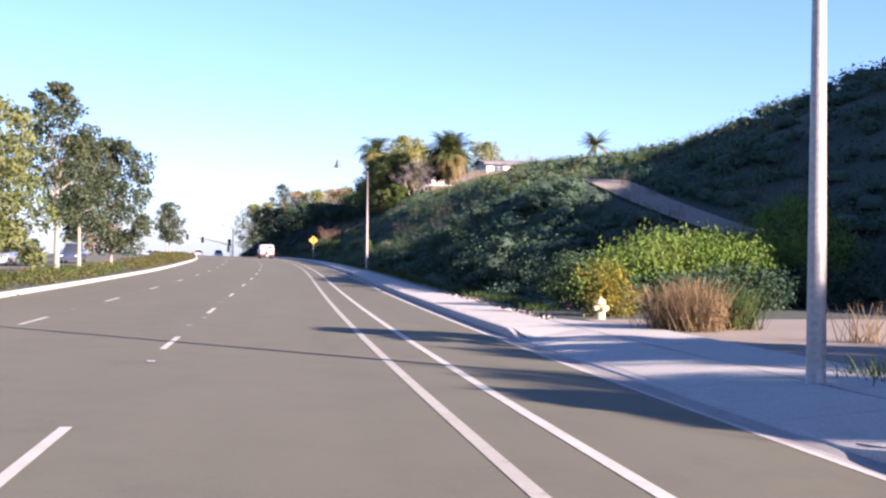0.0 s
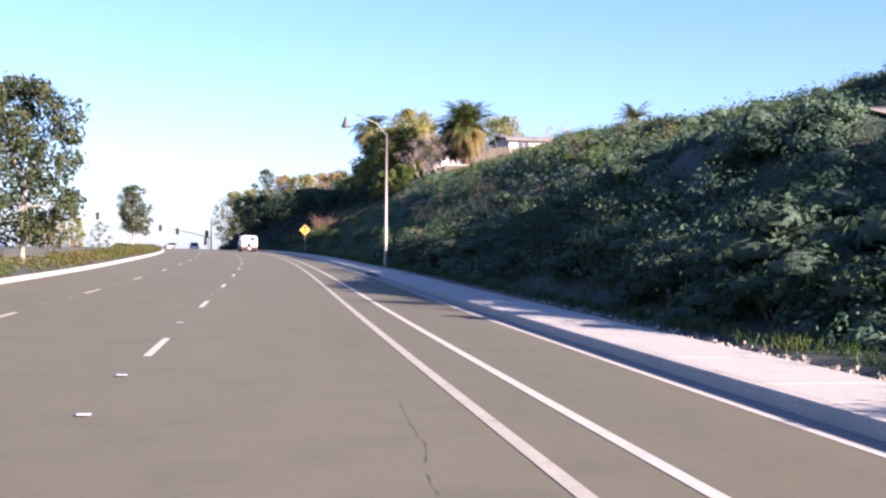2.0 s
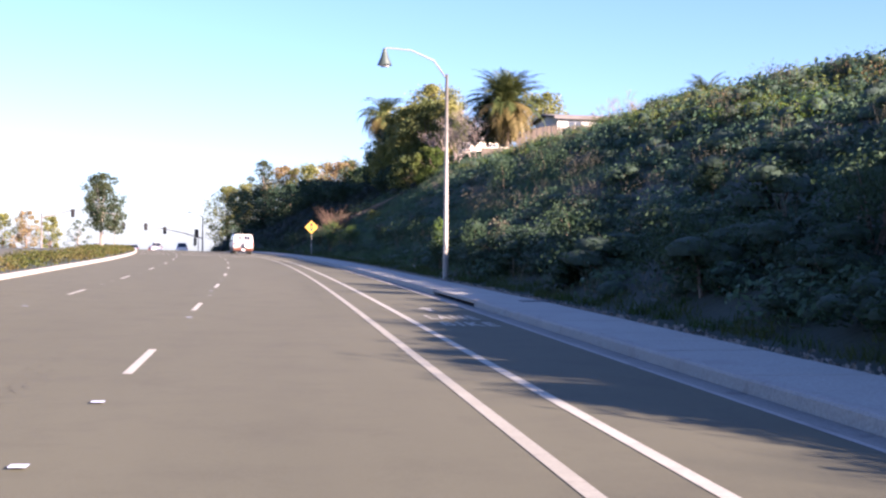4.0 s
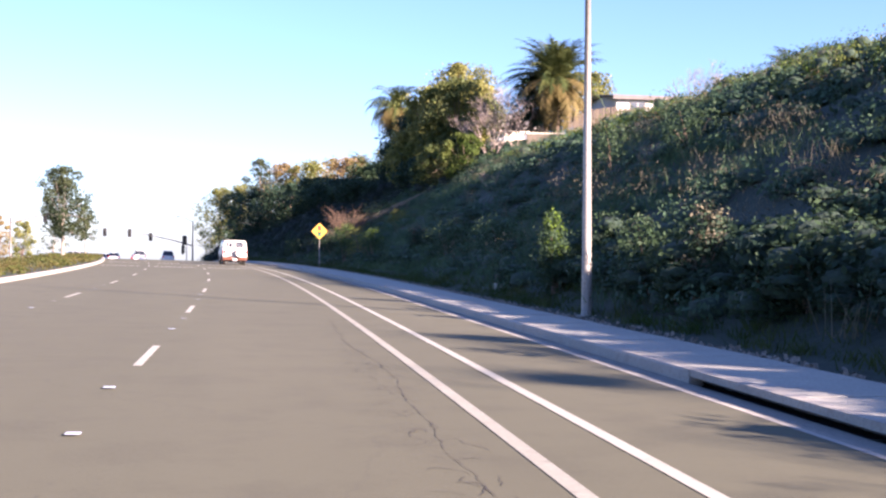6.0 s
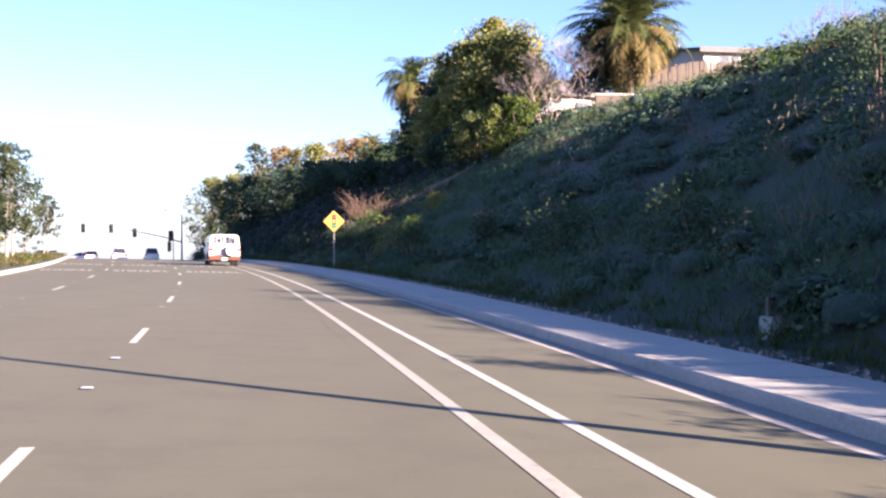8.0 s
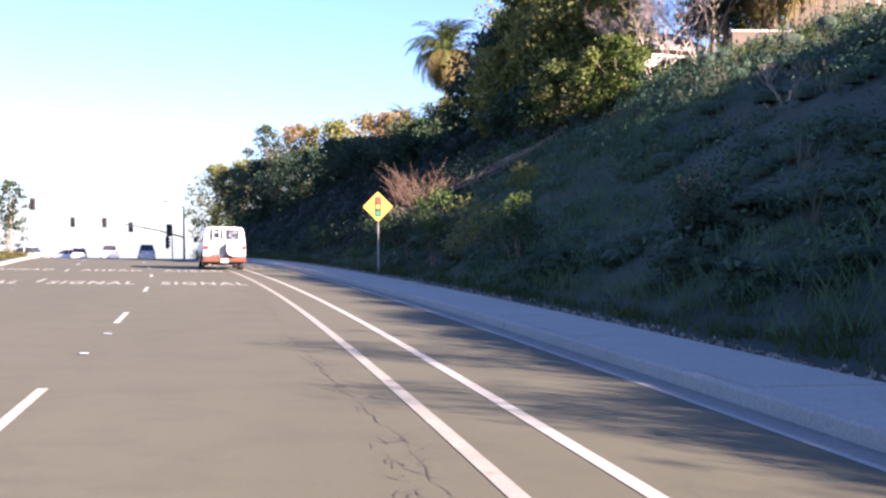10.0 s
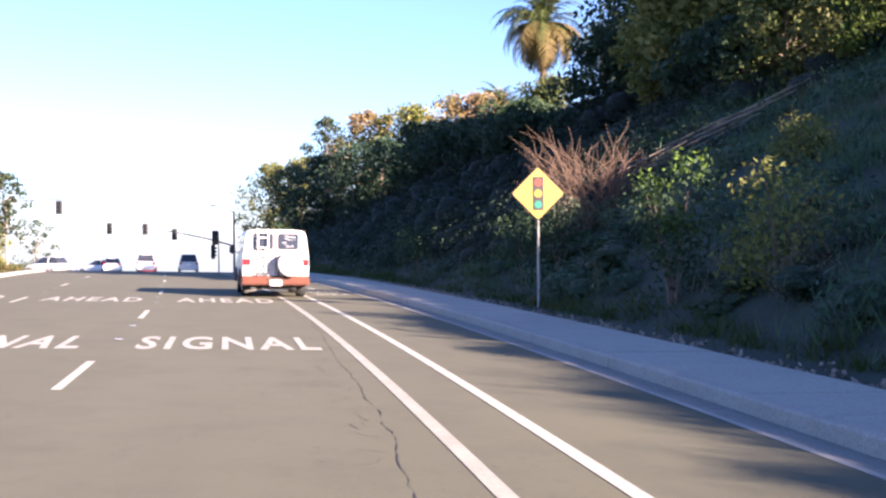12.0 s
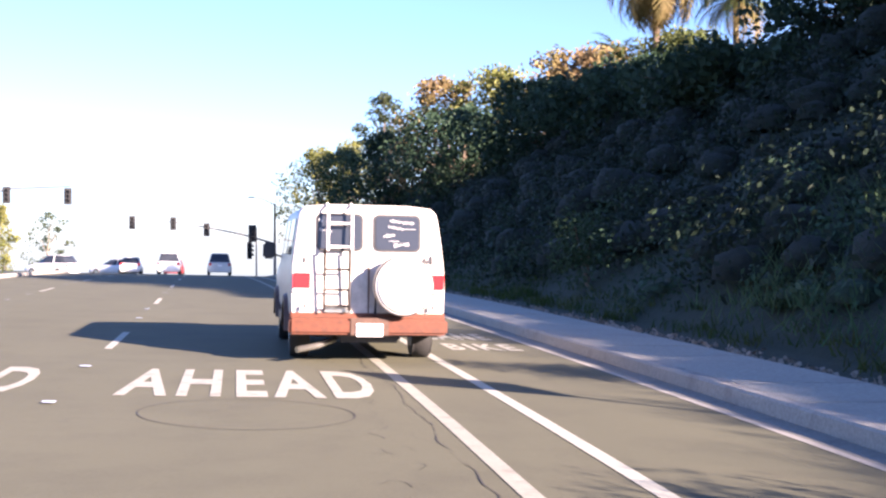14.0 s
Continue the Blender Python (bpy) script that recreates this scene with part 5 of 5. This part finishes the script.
signal_mast("traffic signal mast over the turning lanes", ml, 7.0,
            [(-36.0, 268.0, 5.0), (-30.2, 264.6, 6.3), (-25.3, 265.2, 6.5)],
            [((-25.5, 265.0, 5.67), 8), ((-30.3, 264.2, 5.75), 8)], False)

# trees and growth beyond the crossing
tree("street_tree", "thin sparse tree beyond the crossing", Vector((-33.0, 288, z_road(288) - 0.2)), 7.0, 2.4, EUCA, PALEBARK, 61, 0.25, 1500, 0.2, 20)
for x, y, h, r, mat, sd in ((-37.5, 285, 7.6, 2.6, OLIVE, 62), (-41.5, 284, 8.4, 3.0, RUSSET, 63), (-46, 286, 8.0, 3.0, OLIVE, 64)):
    tree("street_tree", "bushy olive tree beyond the crossing", Vector((x, y, z_road(y) - 0.2)), h, r, mat, BARK, sd, 0.26, 6000, 0.05, 22)
for y, o, h, r, sd in ((88, -26, 5.5, 3.0, 71), (104, -27, 5.0, 2.8, 72), (122, -26.5, 6.0, 2.6, 73), (140, -27, 4.6, 2.6, 74), (66, -27, 6.0, 3.2, 75)):
    tree("street_tree", "bushy green tree beyond the far carriageway", on_road(o, y, -0.2), h, r, OLIVE if sd % 2 else EUCA, BARK, sd, 0.28, 5000, 0.08, 22, group="trees beyond the far carriageway")


# ---- cars ----
def wheel(parent, x, y, r, wdt, rim_mat=CHROME):
    w_ = part("wheel", tube(bmesh.new(), [(x - wdt / 2, y, r), (x - wdt / 2 + 0.03, y, r), (x + wdt / 2 - 0.03, y, r), (x + wdt / 2, y, r)], (r - 0.03, r, r, r - 0.03), 20), RUBBER, parent)
    part("rim", tube(bmesh.new(), [(x - wdt / 2 - 0.006, y, r), (x + wdt / 2 + 0.006, y, r)], (r * 0.6, r * 0.6), 16), rim_mat, w_)
    return w_


def loft(stations, mat_faces=None):
    """A closed body through cross-sections: rows of (y, [(half width, z), ...] from sill to roof)."""
    bm = bmesh.new()
    rings = []
    for y, sec in stations:
        ring = [bm.verts.new((-hw, y, z)) for hw, z in sec] + [bm.verts.new((hw, y, z)) for hw, z in reversed(sec)]
        rings.append(ring)
    n = len(rings[0])
    for a, b in zip(rings, rings[1:]):
        for k in range(n):
            f = bm.faces.new((a[k], a[(k + 1) % n], b[(k + 1) % n], b[k]))
            f.smooth = True
    bm.faces.new(rings[0][::-1])
    bm.faces.new(rings[-1])
    bmesh.ops.recalc_face_normals(bm, faces=bm.faces)
    return bm


def car(label, m, paint, suv=False, group="traffic"):
    """A hatchback or sport utility car, its tail at y = 0, its nose towards +y."""
    ob = thing("car", m, label, "car", group)
    H = 1.68 if suv else 1.46
    L = 4.5
    belt = 1.0 if suv else 0.92
    st = []
    for y, top, hw, rw in ((0.0, belt - 0.06, 0.80, 0.72), (0.10, belt, 0.88, 0.78), (0.9, belt + 0.03, 0.90, 0.82), (2.4, belt + 0.02, 0.91, 0.84), (3.25, belt - 0.02, 0.90, 0.82), (4.1, belt - 0.18, 0.86, 0.74), (4.42, belt - 0.34, 0.78, 0.66), (L, 0.42, 0.7, 0.6)):
        st.append((y, [(hw * 0.92, 0.22), (hw, 0.36), (hw, min(top - 0.08, 0.75)), (rw, top)]))
    part("body", loft(st), paint, ob)
    cab = []
    for y, z0, z1, hw, rw in ((0.12, belt - 0.02, belt + 0.02, 0.76, 0.74), (0.5 if suv else 0.75, belt - 0.02, H - 0.05, 0.79, 0.60), (1.3, belt - 0.02, H, 0.80, 0.62), (2.2, belt - 0.02, H - 0.05, 0.80, 0.61), (3.2, belt - 0.05, belt + 0.01, 0.78, 0.72)):
        cab.append((y, [(hw, z0), (hw, z0 + 0.02), (rw, max(z0 + 0.03, z1 - 0.05)), (rw * 0.85, max(z0 + 0.04, z1))]))
    part("glasshouse", loft(cab), GLASS, ob)
    part("roof", box_bm(-0.56, 0.56, 0.7 if suv else 0.95, 2.1, H - 0.035, H + 0.012, 0.02), paint, ob)
    for s in (-1, 1):
        part("pillar", tube(bmesh.new(), [(s * 0.79, 1.35, belt), (s * 0.63, 1.35, H - 0.03)], (0.04, 0.035), 6), paint, ob)
        part("tail_light", box_bm(s * 0.72 - 0.12, s * 0.72 + 0.12, -0.02, 0.12, 0.72, 0.94, 0.02), REDLENS, ob)
        part("headlight", box_bm(s * 0.62 - 0.14, s * 0.62 + 0.14, 4.3, 4.44, 0.55, 0.68, 0.02), WHITELENS, ob)
        for y in (0.85, 3.55):
            wheel(ob, s * 0.80, y, 0.33, 0.22)
    part("bumper", box_bm(-0.82, 0.82, -0.07, 0.08, 0.30, 0.52, 0.04), paint, ob)
    part("licence_plate", box_bm(-0.16, 0.16, -0.03, -0.005, 0.68, 0.80), PLATE, ob)
    return ob


CARWHITE = plain("white_car_paint", (0.78, 0.78, 0.78), 0.3, coat=0.5, dirt=0.03)
CARRED = plain("dark_red_car_paint", (0.22, 0.025, 0.03), 0.3, coat=0.5, dirt=0.05)
CARSILVER = plain("silver_car_paint", (0.42, 0.44, 0.47), 0.3, 0.4, 0.5, 0.05)
CARDARK = plain("dark_car_paint", (0.04, 0.05, 0.07), 0.3, coat=0.5, dirt=0.05)


def car_at(off, y, label, paint, suv=False, turn=0.0):
    h = heading(y)
    p = on_road(off, y)
    grade = math.degrees(math.atan((z_road(y + 2) - z_road(y - 2)) / 4))
    return car(label, pose(p.x, p.y, p.z + 0.01, grade, math.degrees(-fall(y)), h + turn) if not turn else pose(p.x, p.y, p.z + 0.01, 0, 0, h + turn), paint, suv)


car_at(2.2, 255, "silver sport utility car on the road near the crossing", CARSILVER, True)
car_at(-1.7, 257, "white sport utility car on the road near the crossing", CARWHITE, True)
car_at(-1.7, 272, "dark red car on the road near the crossing", CARRED)
car_at(-5.2, 266, "white car on the road near the crossing", CARWHITE)
car("white pickup-like car turning at the crossing", pose(-24.5, 262.5, z_road(262) - 0.0, 0, 0, 62), CARWHITE, True)
car("white car turning at the crossing", pose(-20.5, 268.0, z_road(268) - 0.0, 0, 0, 62), CARWHITE)
for y, o, pnt, lab in ((62, -16.5, CARWHITE, "white sport utility car on the far carriageway"), (88, -19.8, CARDARK, "dark car on the far carriageway"), (112, -16.4, CARDARK, "dark car on the far carriageway"), (100, -20.0, CARSILVER, "silver car on the far carriageway")):
    car_at(o, y, lab, pnt, True, 180)


# ---- the old white van on the edge lines ----
def rear_panel(parent, x0, x1, z0, z1, y, rad, mat, name, slope=0.0, label=""):
    """A thin rounded panel on the tail, which leans forward towards the roof."""
    bm = bmesh.new()
    out = []
    for cx, cz, a0 in ((x1 - rad, z1 - rad, 0), (x0 + rad, z1 - rad, 1), (x0 + rad, z0 + rad, 2), (x1 - rad, z0 + rad, 3)):
        for j in range(5):
            a = math.pi / 2 * (a0 + j / 4)
            out.append((cx + rad * math.cos(a), cz + rad * math.sin(a)))
    vf = [bm.verts.new((px, y - 0.012 + slope * (pz - 1.2), pz)) for px, pz in out]
    vb = [bm.verts.new((px, y + 0.02 + slope * (pz - 1.2), pz)) for px, pz in out]
    bm.faces.new(vf)
    n = len(out)
    for i in range(n):
        bm.faces.new((vf[i], vb[i], vb[(i + 1) % n], vf[(i + 1) % n]))
    bmesh.ops.recalc_face_normals(bm, faces=bm.faces)
    return part(name, bm, mat, parent, label)


def build_van(m):
    ob = thing("van", m, "old white van with rust-orange trim, rear ladder and covered spare", "van")
    lean = 0.13
    st = []
    for y, dz, nose in ((0.0, -0.05, 0), (0.06, -0.015, 0), (0.16, 0.0, 0), (1.2, 0.0, 0), (2.6, 0.0, 0), (3.15, 0.0, 0), (3.45, -0.04, 0)):
        sec = [(0.93, 0.50), (0.965, 0.62), (0.975, 0.95), (0.965, 1.20), (0.93, 1.50), (0.885, 1.80), (0.86, 1.89), (0.79, 1.955), (0.50, 1.985)]
        pull = 0.975 if y < 0.03 else 1.0
        st.append((y, [(hw * pull, z + (dz if z > 1.3 else 0)) for hw, z in sec]))
    for y, t in ((3.75, 0.45), (4.05, 0.92), (4.15, 1.0), (4.75, 1.06), (4.92, 1.25)):
        sec = [(0.93, 0.50), (0.965, 0.62), (0.97, 0.95), (0.955, 1.16), (0.93, 1.50), (0.885, 1.80), (0.86, 1.89), (0.79, 1.955), (0.50, 1.985)]
        st.append((y, [(hw * (1 if t < 1.1 else 0.93), z if z < 1.0 else z + (1.16 - z) * min(t, 1.0) - (0.1 if t > 1.0 and z > 1 else 0)) for hw, z in sec]))
    bm = loft(st)
    for v in bm.verts:
        if v.co.y < 0.2 and v.co.z > 0.6:
            v.co.y += lean * (v.co.z - 0.6) * (1 - v.co.y / 0.2)
    part("body", bm, WHITEPAINT, ob)
    # sills and flares
    part("sill", box_bm(-0.975, 0.975, 0.05, 4.85, 0.34, 0.52, 0.03), BROWNTRIM, ob)
    part("lower_band", box_bm(-0.972, 0.972, 0.0, 0.06, 0.50, 0.645, 0.015), RUSTTRIM, ob)
    for s in (-1, 1):
        for y in (0.95, 3.95):
            bm = bmesh.new()
            seg = 12
            r0, r1, r2 = [], [], []
            for k in range(seg + 1):
                a = math.pi * (0.02 + 0.96 * k / seg)
                for lst, xx, rr in ((r0, 0.93, 0.52), (r1, 1.02, 0.47), (r2, 1.02, 0.40)):
                    lst.append(bm.verts.new((s * xx, y + rr * math.cos(a), 0.34 + rr * math.sin(a))))
            for k in range(seg):
                bm.faces.new((r0[k], r0[k + 1], r1[k + 1], r1[k]))
                bm.faces.new((r1[k], r1[k + 1], r2[k + 1], r2[k]))
            part("fender_flare", bm, BROWNTRIM, ob)
            wheel(ob, s * (0.80 if y < 2 else 0.82), y, 0.34, 0.25)
        for y0, y1 in ((0.45, 1.55), (1.70, 2.60), (2.75, 3.50)):
            bm = bmesh.new()
            vs = []
            for py, pz in ((y0, 1.34), (y1, 1.34), (y1 - 0.05, 1.80), (y0 + 0.05, 1.80)):
                hw = 0.965 + (0.93 - 0.965) * (pz - 1.20) / 0.30 if pz < 1.5 else 0.93 + (0.885 - 0.93) * (pz - 1.5) / 0.30
                vs.append(bm.verts.new((s * (hw + 0.012), py, pz)))
            bm.faces.new(vs)
            got = bmesh.ops.extrude_face_region(bm, geom=list(bm.faces))
            bmesh.ops.translate(bm, verts=[g for g in got["geom"] if isinstance(g, bmesh.types.BMVert)], vec=(-s * 0.03, 0, 0))
            part("side_window", bm, GLASS, ob)
        mir = part("mirror", box_bm(s * 1.14 - 0.09, s * 1.14 + 0.09, 3.42, 3.54, 1.25, 1.50, 0.03), DARKSTEEL, ob)
        part("mirror_stalk", tube(bmesh.new(), [(s * 0.92, 3.55, 1.28), (s * 1.10, 3.48, 1.33)], (0.015, 0.015), 6), DARKSTEEL, mir)
    ty = 0.0
    tail = lambda z: ty + lean * (z - 0.6)
    # rear doors: seam, windows with rubber, hinges
    part("door_seam", box_bm(-0.008, 0.008, tail(1.2) - 0.075, tail(1.2) + 0.05, 0.62, 1.20), BROWNTRIM, ob)
    for x0, x1 in ((-0.66, -0.07), (0.06, 0.66)):
        win = rear_panel(ob, x0, x1, 1.40, 1.87, tail(1.2) - 0.005, 0.07, BLACK, "rear_window", lean)
        rear_panel(win, x0 + 0.025, x1 - 0.025, 1.425, 1.845, tail(1.2) - 0.014, 0.055, GLASS, "pane", lean, "dark tinted pane")
    # writing in white marker on the glass: plain bars
    for x0, z, wd, hh in ((0.27, 1.775, 0.32, 0.05), (0.25, 1.70, 0.20, 0.04), (0.43, 1.675, 0.16, 0.010), (0.19, 1.605, 0.15, 0.05), (0.25, 1.545, 0.14, 0.010), (0.32, 1.49, 0.20, 0.055), (-0.63, 1.77, 0.06, 0.04), (-0.62, 1.65, 0.16, 0.04)):
        r = random.Random(int(z * 1000))
        n = max(1, int(wd / 0.026)) if hh > 0.02 else 1
        for k in range(n):
            a = x0 + wd * k / n
            lift = (0.02 if z < 1.65 else -0.03) * (k / n - 0.5)
            rear_panel(ob, a, a + wd / n * (r.uniform(0.22, 0.5) if n > 1 else 1.0), z + lift - hh / 2 * r.uniform(0.4, 1.0), z + lift + hh / 2 * r.uniform(0.3, 1.0), tail(1.2) - 0.028, 0.003, CHALK, "marker_bar", lean)
    # lamps, bumper, plate
    for s, x0, x1 in ((-1, -0.945, -0.73), (1, 0.77, 0.95)):
        rear_panel(ob, x0, x1, 0.93, 1.12, tail(1.2) - 0.075, 0.015, REDLENS, "tail_light")
        rear_panel(ob, x0, x1, 0.885, 0.925, tail(1.2) - 0.08, 0.012, WHITELENS, "reverse_light")
        rear_panel(ob, s * 0.80 - 0.012, s * 0.80 + 0.012, 1.25, 1.31, tail(1.2) - 0.015, 0.006, DARKSTEEL, "hinge", lean)
        rear_panel(ob, s * 0.80 - 0.015, s * 0.80 + 0.015, 0.68, 0.74, tail(0.7) - 0.03, 0.006, DARKSTEEL, "hinge", lean)
    bp = part("bumper", box_bm(-0.985, 0.985, -0.16, 0.04, 0.37, 0.57, 0.03), RUSTTRIM, ob)
    part("bumper_step", box_bm(-0.24, 0.24, -0.175, -0.15, 0.36, 0.58, 0.01), BROWNTRIM, bp)
    pl = part("licence_plate", box_bm(-0.165, 0.165, -0.192, -0.178, 0.35, 0.51, 0.004), PLATE, ob)
    for k in range(6):
        part("plate_bar", box_bm(-0.12 + 0.042 * k, -0.095 + 0.042 * k, -0.1965, -0.193, 0.395, 0.45), PLATEINK, pl)
    # spare wheel in its cover, on a carrier
    cx, cz = 0.40, 0.985
    part("spare_wheel_cover", tube(bmesh.new(), [(cx, -0.02, cz), (cx, -0.04, cz), (cx, -0.30, cz), (cx, -0.325, cz)], (0.34, 0.36, 0.37, 0.35), 40), COVERSIDE, ob)
    part("cover_face", tube(bmesh.new(), [(cx, -0.326, cz), (cx, -0.338, cz), (cx, -0.350, cz)], (0.352, 0.345, 0.315), 40), COVER, ob, "white round spare wheel cover face")
    # thin dark ring that outlines the cover's edge
    bm = bmesh.new()
    tube(bm, [(cx + 0.365 * math.cos(6.2832 * k / 36), -0.318, cz + 0.365 * math.sin(6.2832 * k / 36)) for k in range(37)], (0.009,) * 37, 5, False)
    part("cover_rim", bm, DARKSTEEL, ob)
    part("carrier", tube(bmesh.new(), [(0.08, -0.06, 0.62), (0.08, -0.09, 0.95), (0.30, -0.12, 1.05)], (0.02, 0.02, 0.02), 8), DARKSTEEL, ob)
    # ladder
    lad = part("ladder", tube(bmesh.new(), [(-0.56, -0.10, 0.66), (-0.56, -0.06, 1.42)], (0.017, 0.017), 8), LADDER, ob)
    part("ladder_rail", tube(bmesh.new(), [(-0.25, -0.10, 0.66), (-0.25, -0.06, 1.42)], (0.017, 0.017), 8), LADDER, lad)
    for x in (-0.525, -0.225):
        part("upper_rail", tube(bmesh.new(), [(x, -0.055, 1.40), (x, 0.03, 1.88), (x, 0.08, 1.955), (x, 0.18, 1.985)], (0.018,) * 4, 8), COVER, lad)
    for z, a in ((0.72, -0.098), (0.92, -0.088), (1.17, -0.075)):
        part("rung", tube(bmesh.new(), [(-0.56, a, z), (-0.25, a, z)], (0.015, 0.015), 8), LADDER, lad)
    for z, a in ((1.45, -0.047), (1.74, 0.004), (1.90, 0.045)):
        part("rung", tube(bmesh.new(), [(-0.525, a, z), (-0.225, a, z)], (0.016, 0.016), 8), COVER, lad)
    rear_panel(ob, -0.55, -0.22, 0.635, 0.70, tail(0.66) - 0.02, 0.01, CHROME, "door_badge")
    for k, (z0, z1) in enumerate(((1.27, 1.33), (1.26, 1.31), (1.28, 1.36))):
        rear_panel(ob, 0.70 + 0.042 * k, 0.725 + 0.042 * k, z0, z1, tail(1.2) - 0.02, 0.006, DARKSTEEL, "emblem", lean)
    # underside
    part("axle", tube(bmesh.new(), [(-0.75, 0.95, 0.34), (0, 0.95, 0.34), (0.75, 0.95, 0.34)], (0.06, 0.13, 0.06), 10), DARKSTEEL, ob)
    part("fuel_tank", box_bm(-0.35, 0.45, 0.25, 0.75, 0.24, 0.50, 0.04), DARKSTEEL, ob)
    part("exhaust", tube(bmesh.new(), [(-0.30, 1.4, 0.30), (-0.38, 0.35, 0.27), (-0.62, 0.12, 0.21), (-0.88, -0.02, 0.17)], (0.035, 0.035, 0.04, 0.04), 10), CHROME, ob)
    part("chassis_rail", box_bm(-0.45, 0.45, 0.1, 4.4, 0.36, 0.50, 0.02), DARKSTEEL, ob)
    part("windscreen", box_bm(-0.78, 0.78, 3.62, 3.66, 1.30, 1.75, 0.02), GLASS, ob)
    return ob


VY = 177.0
vp = on_road(3.33, VY)
build_van(pose(vp.x, vp.y, vp.z, 0, math.degrees(-fall(VY)), heading(VY)))
